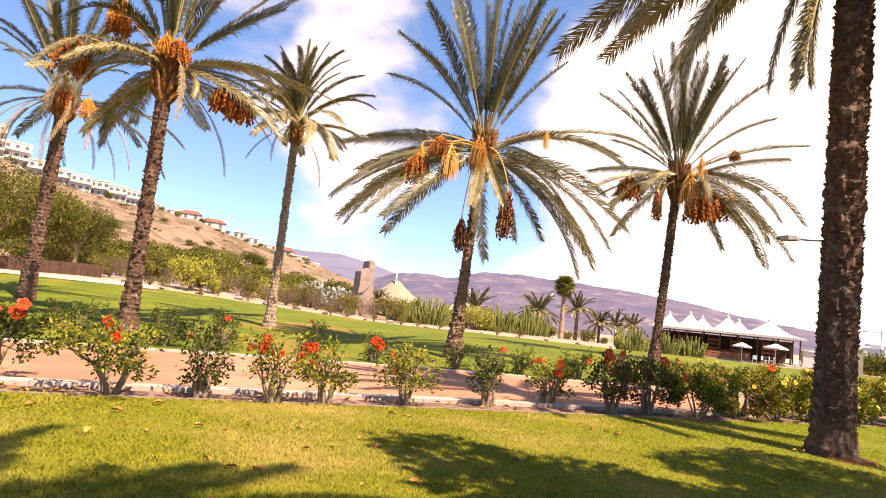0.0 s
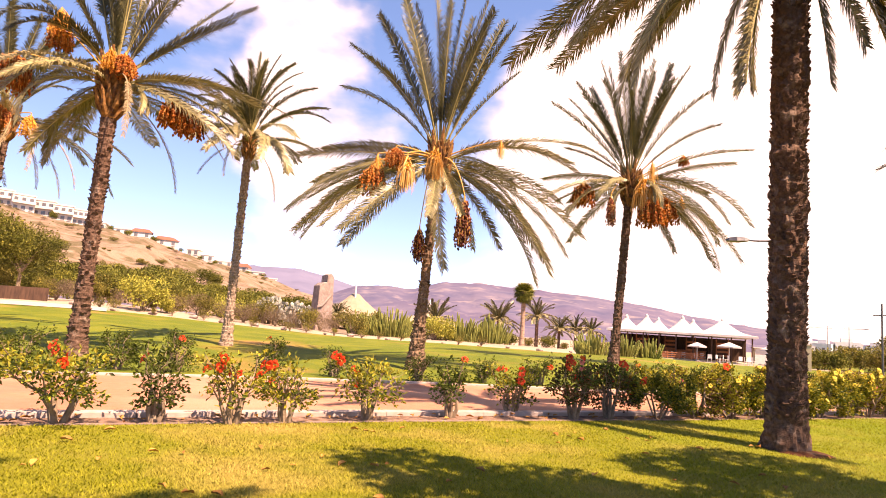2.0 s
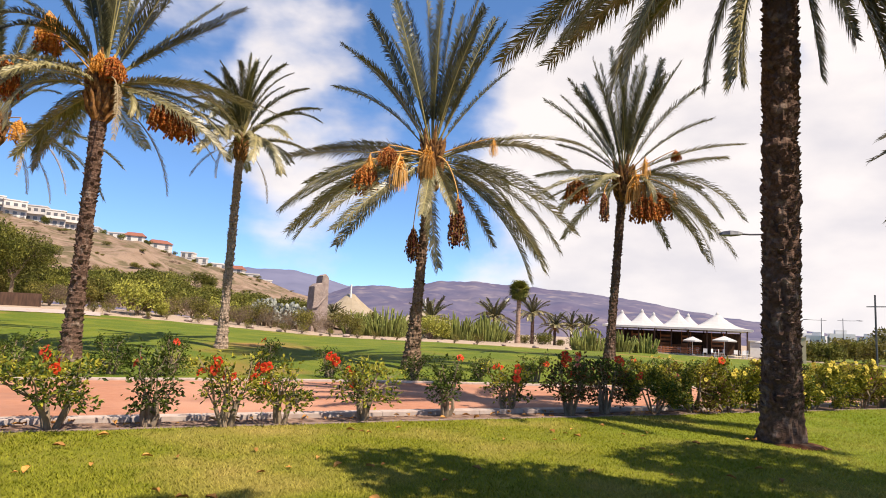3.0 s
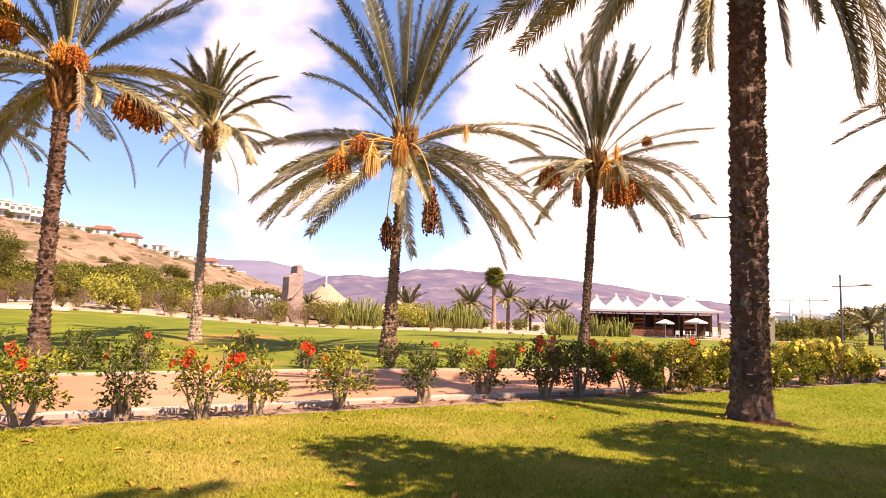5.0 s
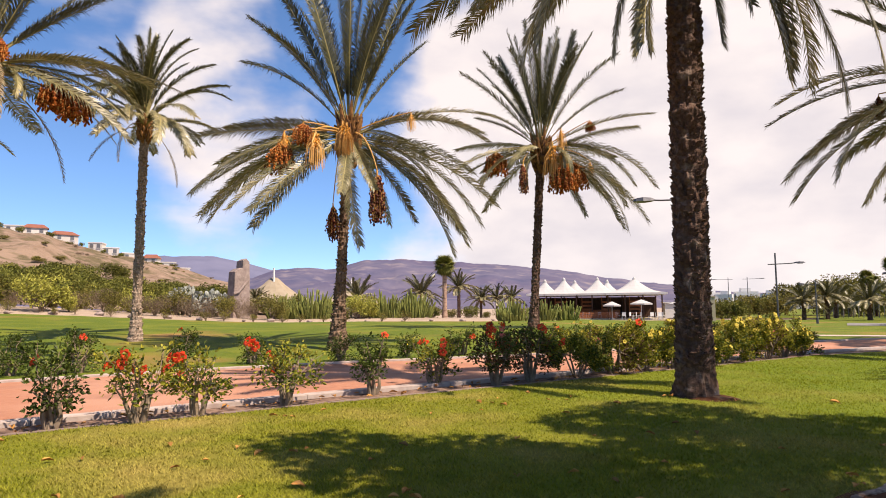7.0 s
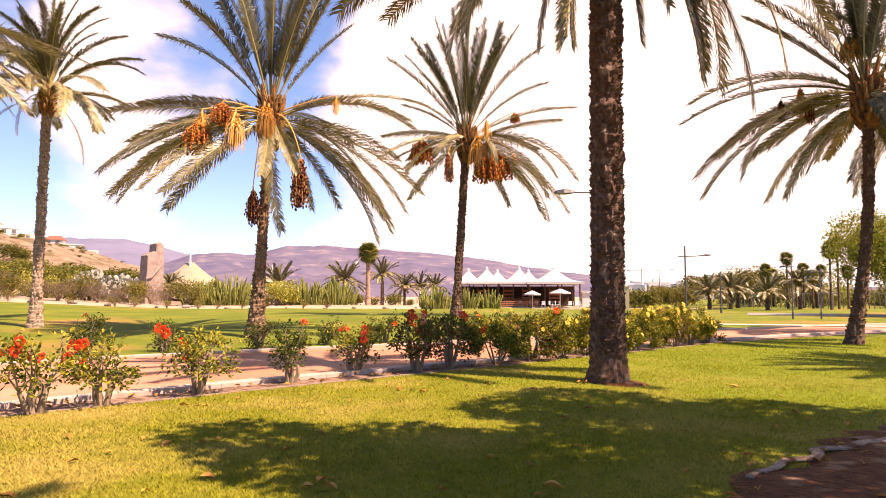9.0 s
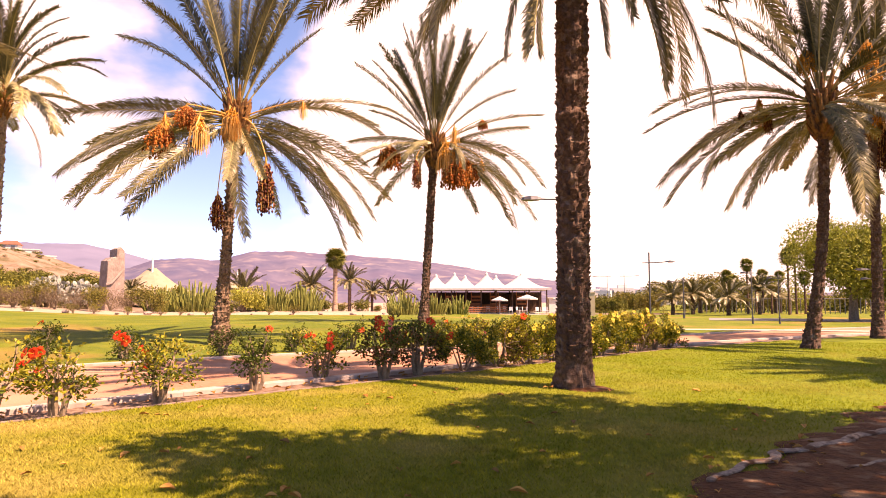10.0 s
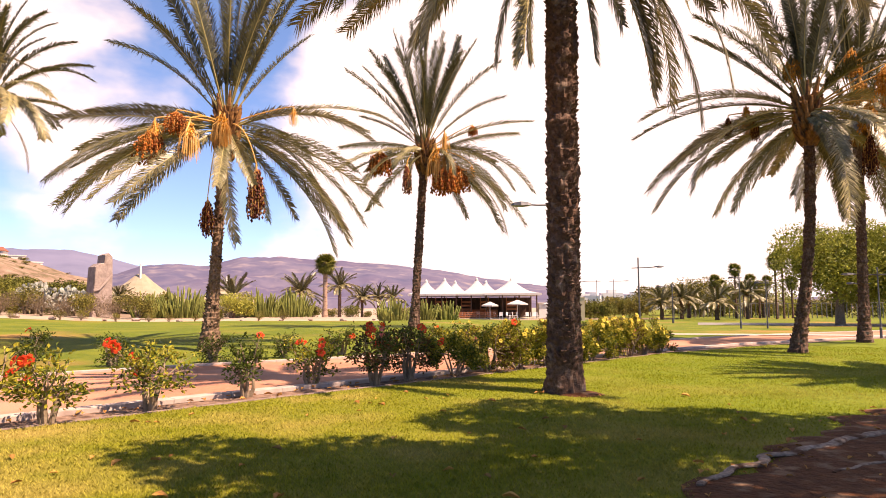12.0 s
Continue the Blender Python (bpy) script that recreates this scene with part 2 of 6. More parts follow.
M_LEAF_RED = material("reddish_leaf", (0.10, 0.06, 0.025), (0.24, 0.12, 0.05), 3, 0.5, island=0.4, thin=0.3)
M_STEM = material("pale_woody_stem", (0.20, 0.14, 0.09), (0.38, 0.29, 0.20), 10, 0.9, 0.005, 40)
M_RED = material("scarlet_petal", (0.86, 0.05, 0.015), (0.95, 0.12, 0.035), 6, 0.5, thin=0.35, per_object=0.15)
M_PINK = material("coral_petal", (0.85, 0.16, 0.16), (0.92, 0.28, 0.24), 6, 0.5, thin=0.35)
M_YELLOW = material("yellow_petal", (0.85, 0.62, 0.06), (0.92, 0.76, 0.16), 6, 0.5, thin=0.35)
M_SHRUB = material("olive_shrub_leaf", (0.13, 0.125, 0.025), (0.34, 0.28, 0.065), 2, 0.7, island=0.5, thin=0.2, per_object=0.2)
M_SHRUB_YEL = material("yellow_green_leaf", (0.34, 0.35, 0.06), (0.62, 0.58, 0.12), 2, 0.6, island=0.35, thin=0.25)
M_SHRUB_BRN = material("brownish_shrub_twig", (0.20, 0.14, 0.09), (0.32, 0.23, 0.15), 2, 0.8, island=0.35, thin=0.15, per_object=0.15)
M_TREE = material("broad_tree_leaf", (0.21, 0.25, 0.034), (0.44, 0.43, 0.075), 1.2, 0.5, island=0.45, thin=0.25)
M_TREE_DARK = material("dark_tree_leaf", (0.085, 0.105, 0.018), (0.27, 0.25, 0.045), 1.0, 0.6, island=0.5, thin=0.2, per_object=0.2)
M_EDGING = material("stained_edging", (0.22, 0.15, 0.12), (0.36, 0.27, 0.23), 5, 0.9, 0.004, 50)
M_CACTUS = material("columnar_cactus_skin", (0.15, 0.18, 0.04), (0.33, 0.34, 0.09), 5, 0.6, per_object=0.35, spot=(0.36, 0.31, 0.16), spot_scale=2, spot_at=(0.55, 0.75))
M_PEAR = material("grey_cactus_pad", (0.28, 0.30, 0.25), (0.50, 0.50, 0.43), 6, 0.6, island=0.25)
M_ROCK = material("weathered_stone", (0.30, 0.22, 0.19), (0.46, 0.36, 0.31), 2.2, 0.9, 0.05, 6, spot=(0.22, 0.17, 0.14), spot_scale=0.9, spot_at=(0.55, 0.7))
M_CANVAS = material("white_tent_canvas", (0.66, 0.63, 0.61), (0.72, 0.70, 0.68), 2, 0.7, thin=0.2)
M_SAILCLOTH = material("sand_coloured_canvas", (0.34, 0.27, 0.18), (0.42, 0.34, 0.24), 1, 0.8)
M_PAINT = material("white_paint", (0.74, 0.72, 0.69), (0.82, 0.80, 0.77), 4, 0.6)
M_STEEL = material("grey_lamp_steel", (0.10, 0.10, 0.11), (0.16, 0.16, 0.17), 6, 0.45, metal=0.5)
M_DARKWOOD = material("dark_timber", (0.065, 0.036, 0.026), (0.13, 0.07, 0.045), 8, 0.7, stretch_z=0.2)
M_FENCE = material("red_stained_timber", (0.42, 0.15, 0.07), (0.55, 0.22, 0.10), 8, 0.7)
M_CREAM = material("cream_render", (0.62, 0.50, 0.33), (0.70, 0.58, 0.40), 2, 0.85)
M_HOUSE = material("pale_house_render", (0.66, 0.60, 0.54), (0.80, 0.74, 0.68), 0.4, 0.85, per_object=0.12)
M_ROOF = material("red_roof_tile", (0.26, 0.095, 0.06), (0.34, 0.13, 0.085), 1.0, 0.8)
M_GLASS = material("dark_window_glass", (0.12, 0.11, 0.11), (0.20, 0.18, 0.17), 1.0, 0.12)
M_HILL = material("dry_hillside", (0.19, 0.12, 0.078), (0.36, 0.25, 0.18), 0.35, 0.95, 0.9, 0.6, spot=(0.15, 0.115, 0.06), spot_scale=0.22, spot_at=(0.46, 0.60), third=(0.32, 0.22, 0.155), third_scale=0.06)
# distance haze is painted into the violet and blue of the mountains
M_MOUNT = material("haze_painted_mountain", (0.085, 0.085, 0.155), (0.17, 0.145, 0.20), 0.012, 0.95, spot=(0.26, 0.215, 0.235), spot_scale=0.016, spot_at=(0.54, 0.74), third=(0.11, 0.095, 0.16), third_scale=0.004)
M_MOUNT_FAR = material("haze_painted_far_mountain", (0.13, 0.135, 0.215), (0.19, 0.19, 0.28), 0.003, 0.95)
M_DRYLEAF = material("fallen_dry_leaf", (0.48, 0.20, 0.045), (0.68, 0.36, 0.10), 9, 0.7, per_object=0.4)
# pale streaks of sun on the dirt, painted as flat root ridges
M_FLECK_RIDGE = material("sun_fleck_ridge", (0.22, 0.15, 0.11), (0.55, 0.45, 0.37), 14, 0.95, 0.02, 50, spot=(0.12, 0.055, 0.03), spot_scale=4, spot_at=(0.46, 0.58))
M_FANTRUNK = material("pale_ringed_trunk", (0.40, 0.25, 0.17), (0.54, 0.37, 0.27), 5, 0.9, 0.01, 20, spot=(0.24, 0.14, 0.10), spot_scale=3, stretch_z=3.0)

# ---------------------------------------------------------------- mesh helpers


def mesh_of(name, verts, faces, *mats, slots=None, smooth=False):
    me = bpy.data.meshes.new(name)
    me.from_pydata([tuple(v) for v in verts], [], faces)
    for m in mats:
        me.materials.append(m)
    if slots is not None:
        me.polygons.foreach_set("material_index", np.array(slots, dtype=np.int32))
    if smooth:
        me.polygons.foreach_set("use_smooth", np.ones(len(faces), dtype=bool))
    me.update()
    return me


def child(name, me, parent, m=None, label=""):
    ob = new(name, me)
    ob.parent = parent
    if m is not None:
        ob.matrix_basis = m
    if label:
        ob["label"] = label
    return ob


def thing(name, x, y, z=None, turn=0.0, label="", category="", group="", kind=""):
    ob = new(name)
    ob.empty_display_size = 0.2
    ob.matrix_basis = pose(x, y, height(x, y) if z is None else z, 0, 0, turn)
    return tagged(ob, label, category, group, kind)


class Build:
    """Vertices and faces gathered for one mesh."""

    def __init__(self):
        self.v, self.f, self.s = [], [], []

    def add(self, verts, faces, slot=0):
        n = len(self.v)
        self.v.extend(verts)
        self.f.extend(tuple(i + n for i in face) for face in faces)
        self.s.extend([slot] * len(faces))

    def tube(self, pts, radii, sides=6, slot=0, cap=True):
        pts = [Vector(p) for p in pts]
        rings = []
        for i, p in enumerate(pts):
            way = (pts[min(i + 1, len(pts) - 1)] - pts[max(i - 1, 0)]).normalized()
            a = way.cross(Vector((0.31, 0.95, 0.05))).normalized()
            b = way.cross(a)
            r = radii[i] if hasattr(radii, "__len__") else radii
            rings.append([p + a * math.cos(k * math.tau / sides) * r + b * math.sin(k * math.tau / sides) * r for k in range(sides)])
        faces = [(i * sides + k, i * sides + (k + 1) % sides, (i + 1) * sides + (k + 1) % sides, (i + 1) * sides + k) for i in range(len(pts) - 1) for k in range(sides)]
        if cap:
            faces += [tuple(range(sides))[::-1], tuple(range((len(pts) - 1) * sides, len(pts) * sides))]
        self.add([v for ring in rings for v in ring], faces, slot)

    def box(self, lo, hi, slot=0):
        (a, b, c), (d, e, f) = lo, hi
        self.add([Vector(p) for p in ((a, b, c), (d, b, c), (d, e, c), (a, e, c), (a, b, f), (d, b, f), (d, e, f), (a, e, f))],
                 [(0, 3, 2, 1), (4, 5, 6, 7), (0, 1, 5, 4), (1, 2, 6, 5), (2, 3, 7, 6), (3, 0, 4, 7)], slot)

    def leaf(self, at, along, up, length, width, slot=0, fold=0.25):
        side = along.cross(up).normalized()
        nor = side.cross(along).normalized()
        mid = at + along * length * 0.5 - nor * width * fold
        self.add([at, mid + side * width * 0.5 + nor * width * fold * 1.6, at + along * length - nor * length * 0.12, mid - side * width * 0.5 + nor * width * fold * 1.6, mid],
                 [(0, 1, 4), (1, 2, 4), (2, 3, 4), (3, 0, 4)], slot)

    def mesh(self, name, *mats, smooth=False):
        return mesh_of(name, self.v, self.f, *mats, slots=self.s, smooth=smooth)


def rand_way(rnd, low=-1.0):
    while True:
        v = Vector((rnd.uniform(-1, 1), rnd.uniform(-1, 1), rnd.uniform(low, 1)))
        if 0.05 < v.length < 1:
            return v.normalized()


def smooth_step(a, b, v):
    t = min(1.0, max(0.0, (v - a) / (b - a)))
    return t * t * (3 - 2 * t)


def height(x, y):
    """The lawn swells gently behind the path and climbs to the west."""
    r, az = math.hypot(x, y), math.degrees(math.atan2(x, y))
    swell = 0.5 * smooth_step(20, 34, r) * (1 - smooth_step(58, 85, r)) * (1 - smooth_step(7, 18, az))
    swell += 0.048 * max(0.0, min(r, 70) - 32) * smooth_step(14, 40, -az) * (1 - smooth_step(80, 130, -az))
    swell += 0.26 * smooth_step(53.5, 60, r) * (1 - smooth_step(64, 70, r)) * (1 - smooth_step(2, 8, az)) * smooth_step(-48, -40, az)
    return swell


def polar(az, r):
    a = radians(az)
    return r * math.sin(a), r * math.cos(a)


def path_xy(s, w):
    """From metres along the path and across it to the plan."""
    return 0.829 * s - 0.559 * w, 0.559 * s + 0.829 * w


def along_of(pairs):
    xs, ys = [p[0] for p in pairs], [p[1] for p in pairs]
    return lambda s: float(np.interp(s, xs, ys))


FRONT = along_of([(-60, 9.0), (-12, 9.3), (-1, 9.65), (5, 10.05), (10, 10.2), (15, 10.5), (20, 10.75), (26, 10.2), (31, 9.4), (39, 7.6), (52, 3.0), (75, -8)])
FAR = along_of([(-60, 15.2), (-14, 16.1), (-3, 16.7), (3, 17.2), (8, 16.9), (14, 16.0), (20, 15.5), (27, 14.8), (36, 13.6), (50, 9.8), (60, 5), (75, -3)])
LAWN_END = along_of([(-60, 28.5), (-30, 40.5), (-14, 47.5), (-5, 51.7), (10, 51.2), (22, 48.7), (30, 38.8), (35, 38), (40, 44), (50, 52), (58, 48), (66, 44), (75, 36)])


def sheet(name, s0, s1, ds, near, far, rows, lift, mat, seed=1, rough_edge=0.0, label="", category="ground"):
    """A strip of ground in the path's own measure, following the lie of the land."""
    verts, faces = [], []
    n = int((s1 - s0) / ds)
    for i in range(n + 1):
        s = s0 + (s1 - s0) * i / n
        a, b = near(s), far(s)
        if rough_edge:
            b += rough_edge * noise.noise((s * 1.7, seed, 0.3)) + rough_edge * 0.6 * noise.noise((s * 6.1, seed, 0.7))
            a += rough_edge * noise.noise((s * 1.9, seed, 5.3))
        for k in range(rows + 1):
            x, y = path_xy(s, a + (b - a) * k / rows)
            verts.append((x, y, height(x, y) + lift + (0.02 * noise.noise((x * 0.7, y * 0.7, 3.0)) if rows > 6 else 0)))
    for i in range(n):
        for k in range(rows):
            p = i * (rows + 1) + k
            faces.append((p, p + rows + 1, p + rows + 2, p + 1))
    ob = new(name, mesh_of(name, verts, faces, mat, smooth=True))
    return tagged(ob, label, category, kind="structure")


# ---------------------------------------------------------------- ground


def build_ground():
    rings = [0.5, 2, 4, 7, 10, 14, 18, 22, 26, 30, 34, 40, 46, 52, 54, 56, 58, 60, 62, 64, 66, 68, 70, 75, 80, 95, 120, 160, 220, 320, 500, 900, 1600, 3600]
    verts, faces, n = [(0, 0, -0.1)], [], 96
    for r in rings:
        for k in range(n):
            x, y = polar(k * 360 / n - 180, r)
            verts.append((x, y, height(x, y) - 0.10))
    for k in range(n):
        faces.append((0, 1 + (k + 1) % n, 1 + k))
    for i in range(len(rings) - 1):
        for k in range(n):
            a, b = 1 + i * n + k, 1 + i * n + (k + 1) % n
            faces.append((a, b, b + n, a + n))
    tagged(new("ground", mesh_of("ground", verts, faces, M_SAND, smooth=True)), "dry sandy ground reaching to the horizon", "ground", kind="structure")


build_ground()
sheet("lawn_front", -45, 75, 0.5, lambda s: -40, FRONT, 40, 0.0, M_GRASS, 2, 0.10, "sunlit mown grass with dry yellow patches", "lawn")
sheet("planting_bed", -45, 75, 0.5, lambda s: FRONT(s) - 0.25, lambda s: FRONT(s) + 1.0, 3, -0.03, M_SOIL, 3, 0.0, "dry soil bed with fallen leaves", "soil")
sheet("path", -45, 75, 1.0, lambda s: FRONT(s) + 0.95, FAR, 4, 0.0, M_PATH, 4, 0.0, "smooth terracotta coloured walking path", "path")
sheet("lawn_back", -45, 75, 0.5, lambda s: FAR(s) + 0.12, LAWN_END, 30, 0.015, M_LAWN, 5, 0.12, "green watered lawn beyond the path", "lawn")


def build_kerb(edge, width, lift, label, mat=M_KERB):
    """A kerb of stones a metre long with narrow open joints."""
    b = Build()
    s = -44.0
    while s < 74:
        p = []
        for ss in (s + 0.004, s + 0.996):
            for w in (edge(ss), edge(ss) + width):
                x, y = path_xy(ss, w)
                p.append(Vector((x, y, height(x, y))))
        top = [v + Vector((0, 0, lift)) for v in p]
        low = [v - Vector((0, 0, 0.12)) for v in p]
        inner = [t + (sum(top, Vector()) / 4 - t).normalized() * 0.02 + Vector((0, 0, 0.012)) for t in top]
        b.add(low + top + inner, [(4, 6, 10, 8), (6, 7, 11, 10), (7, 5, 9, 11), (5, 4, 8, 9), (8, 10, 11, 9), (0, 2, 6, 4), (2, 3, 7, 6), (3, 1, 5, 7), (1, 0, 4, 5)])
        s += 1.0
    tagged(new("kerb", b.mesh("kerb", mat)), label, "kerb", kind="structure")


build_kerb(lambda s: FRONT(s) + 0.80, 0.26, 0.035, "pale pinkish kerb stones along the path")
build_kerb(lambda s: FAR(s) - 0.08, 0.20, 0.04, "pale pinkish kerb stones along the lawn")
build_kerb(lambda s: FRONT(s) - 0.06, 0.10, 0.0, "thin brownish concrete edging beside the grass", M_EDGING)
# ---------------------------------------------------------------- palms


def frond_mesh(seed, length, p0, p1, bend, n=190, leaf=0.50, mats=(M_FROND, M_RIB), sway=0.0, bare=0.16, vee=0.35, broad=1.0):
    """A feather leaf that sets out along +x at pitch p0 and ends at pitch p1 degrees."""
    rnd = random.Random(seed)
    b = Build()
    steps = 24
    pts, ways = [Vector((0, 0, 0))], []
    yaw = 0.0
    for i in range(steps):
        t = (i + 0.5) / steps
        pitch = radians(p0 + (p1 - p0) * t ** bend)
        yaw += radians(sway) / steps
        ways.append(Vector((math.cos(pitch) * math.cos(yaw), math.cos(pitch) * math.sin(yaw), math.sin(pitch))))
        pts.append(pts[-1] + ways[-1] * length / steps)
    b.tube(pts[::2], [0.027 * (1 - 0.88 * i / 12) + 0.004 for i in range(13)], 5, 1)
    for k in range(n):
        t = bare + (1 - bare) * (k + 0.5) / n
        i = min(int(t * steps), steps - 1)
        at = pts[i].lerp(pts[i + 1], t * steps - i)
        way = ways[i]
        left = Vector((-way.y, way.x, 0))
        left = left.normalized() if left.length > 0.05 else Vector((0, 1, 0))
        up = way.cross(left).normalized()
        size = leaf * (0.35 + 0.65 * math.sin(math.pi * min(1, 0.16 + 0.80 * (t - bare) / (1 - bare))) ** 0.7)
        for side in (-1, 1):
            ahead = radians(rnd.uniform(40, 62) - 12 * t)
            lift = vee * rnd.uniform(0.3, 1.5) - 0.1
            out = (left * side * math.sin(ahead) + way * math.cos(ahead) + up * lift).normalized()
            ln = size * rnd.uniform(0.78, 1.12)
            tip = at + out * ln - Vector((0, 0, ln * rnd.uniform(0.05, 0.42)))
            mid = at + out * ln * 0.5
            wide = way.cross(out).cross(out).normalized() * 0.019 * broad + way * 0.008 * broad
            b.add([at - wide * 0.7, at + wide * 0.7, mid + wide, mid - wide, tip], [(0, 1, 2, 3), (3, 2, 4)], 0)
    return b.mesh("frond", *mats)


FRONDS = {
    "up": [frond_mesh(10 + i, 5.1, 86 - 5 * i, 72 - 7 * i, 1.6, sway=(-8, 6, 12)[i], bare=0.34, leaf=0.47) for i in range(3)],
    "mid": [frond_mesh(20 + i, 5.0, 62 - 6 * i, 14 - 10 * i, 1.7, sway=(8, -10, 4)[i], bare=0.24) for i in range(3)],
    "side": [frond_mesh(30 + i, 5.2, 18 - 7 * i, -44 - 8 * i, 1.2, sway=(-12, 10, 5)[i], mats=(M_FROND_OLD_LIT, M_RIB)) for i in range(3)],
    "droop": [frond_mesh(40 + i, 4.9, 8 - 12 * i, -66 - 5 * i, 0.95, sway=(8, -12, 3)[i], mats=(M_FROND_OLD_LIT, M_RIB)) for i in range(3)],
    "dead": [frond_mesh(60 + i, 4.2, 14 - 18 * i, -86, 0.7, n=34, leaf=0.22, mats=(M_FROND_DRY, M_FROND_DRY), bare=0.45) for i in range(2)],
}

# the same for palms far off, with fewer and broader leaflets
FRONDS.update({
    "far_up": [frond_mesh(70 + i, 5.0, 74 - 12 * i, 40 - 14 * i, 1.5, n=46, leaf=0.8, bare=0.14, broad=4.0) for i in range(3)],
    "far_side": [frond_mesh(80 + i, 5.0, 38 - 16 * i, -30 - 12 * i, 1.2, n=46, leaf=0.8, bare=0.14, broad=4.0, mats=(M_FROND_OLD_LIT, M_RIB)) for i in range(3)],
})


def bunch_mesh(seed, length, spread, dates, strands=26, fruit=11):
    """A hanging fruit stalk that fans into strands set with dates."""
    rnd = random.Random(seed)
    b = Build()
    b.tube([(0, 0, 0), (0.02, 0.01, -length * 0.25), (0, 0, -length * 0.5)], [0.03, 0.025, 0.02], 5, 0)
    for k in range(strands):
        a, out = rnd.uniform(0, math.tau), rnd.uniform(0.1, 1.0) * spread
        start = Vector((0, 0, -length * rnd.uniform(0.02, 0.4)))
        end = Vector((math.cos(a) * out, math.sin(a) * out, -length * rnd.uniform(0.7, 1.0)))
        knee = start.lerp(end, 0.45) + Vector((math.cos(a) * out * 0.35, math.sin(a) * out * 0.35, 0.08))
        b.tube([start, knee, end], [0.010, 0.008, 0.006], 3, 0, False)
        for j in range(fruit):
            t = 0.18 + 0.82 * j / 10
            p = (start.lerp(knee, t * 2) if t < 0.5 else knee.lerp(end, t * 2 - 1)) + rand_way(rnd) * 0.035
            r = rnd.uniform(0.028, 0.043)
            b.add([p + Vector(q) * r for q in ((1, 0, 0), (0, 1, 0), (-1, 0, 0), (0, -1, 0), (0, 0, 1.5), (0, 0, -1.5))],
                  [(0, 1, 4), (1, 2, 4), (2, 3, 4), (3, 0, 4), (1, 0, 5), (2, 1, 5), (3, 2, 5), (0, 3, 5)], 1)
    return b.mesh("fruit_head", M_STRAND, dates)


BUNCH = {"red": bunch_mesh(1, 1.0, 0.50, M_DATE, 84), "ripe": bunch_mesh(2, 1.5, 0.27, M_DATE_RIPE, 56), "gold": bunch_mesh(3, 1.1, 0.36, M_DATE_GOLD, 56), "straw": bunch_mesh(4, 1.25, 0.34, M_DATE_GOLD, 90, 1)}
BUNCH_LABEL = {"red": "dense bunch of orange and red dates", "ripe": "dark ripe dates on an orange stalk", "gold": "golden bunch of unripe dates", "straw": "spray of bare orange date stalks"}


def trunk_mesh(seed, top, base_r, mid_r, foot=0.5, ring=0.055, sides=36, relief=0.035, bow=(0, 0), mat=None, scaly=0.9, rugged=1.1, layers=0.5, ledge=(0.0, 0.0)):
    """A palm trunk of overlapping leaf scars, thick at the foot, running from the origin to top."""
    rnd = random.Random(seed)
    top = Vector(top)
    n = max(40, int(top.z / ring))
    verts, faces = [], []
    for i in range(n + 1):
        t = i / n
        h = top.z * t
        mid = Vector((top.x * t + bow[0] * math.sin(math.pi * t), top.y * t + bow[1] * math.sin(math.pi * t), h))
        r = mid_r + (base_r - mid_r) * math.exp(-h / foot) + 0.10 * mid_r * noise.noise((seed, h * 0.9, 0)) + 0.25 * mid_r * smooth_step(0.9, 0.98, t)
        for k in range(sides):
            a = k * math.tau / sides
            row = h / 0.16
            lattice = (a * 9 / math.tau + 0.5 * math.floor(row)) % 1.0
            lap = (row % 1.0) ** 1.5
            scar = relief * (scaly * lap * (1 - abs(2 * lattice - 1) ** 2) - 0.3)
            jag = relief * rugged * noise.noise((math.cos(a) * 3.3 + seed, math.sin(a) * 3.3, h * 4.5)) + relief * 0.7 * noise.noise((math.cos(a) * 9 + seed, math.sin(a) * 9, h * 13)) + relief * layers * noise.noise((math.cos(a) * 1.6 + seed, math.sin(a) * 1.6, h * 11.0))
            rr = r + scar + jag + ledge[1] * max(0.0, 1 - abs(h - ledge[0]) / 0.14) * (0.6 + 0.4 * math.cos(a - 3.6))
            verts.append((mid.x + math.cos(a) * rr, mid.y + math.sin(a) * rr, h - (0.15 if i == 0 else 0)))
    for i in range(n):
        for k in range(sides):
            a, c = i * sides + k, i * sides + (k + 1) % sides
            faces.append((a, c, c + sides, a + sides))
    faces.append(tuple(range(n * sides, (n + 1) * sides)))
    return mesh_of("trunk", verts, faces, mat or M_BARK)


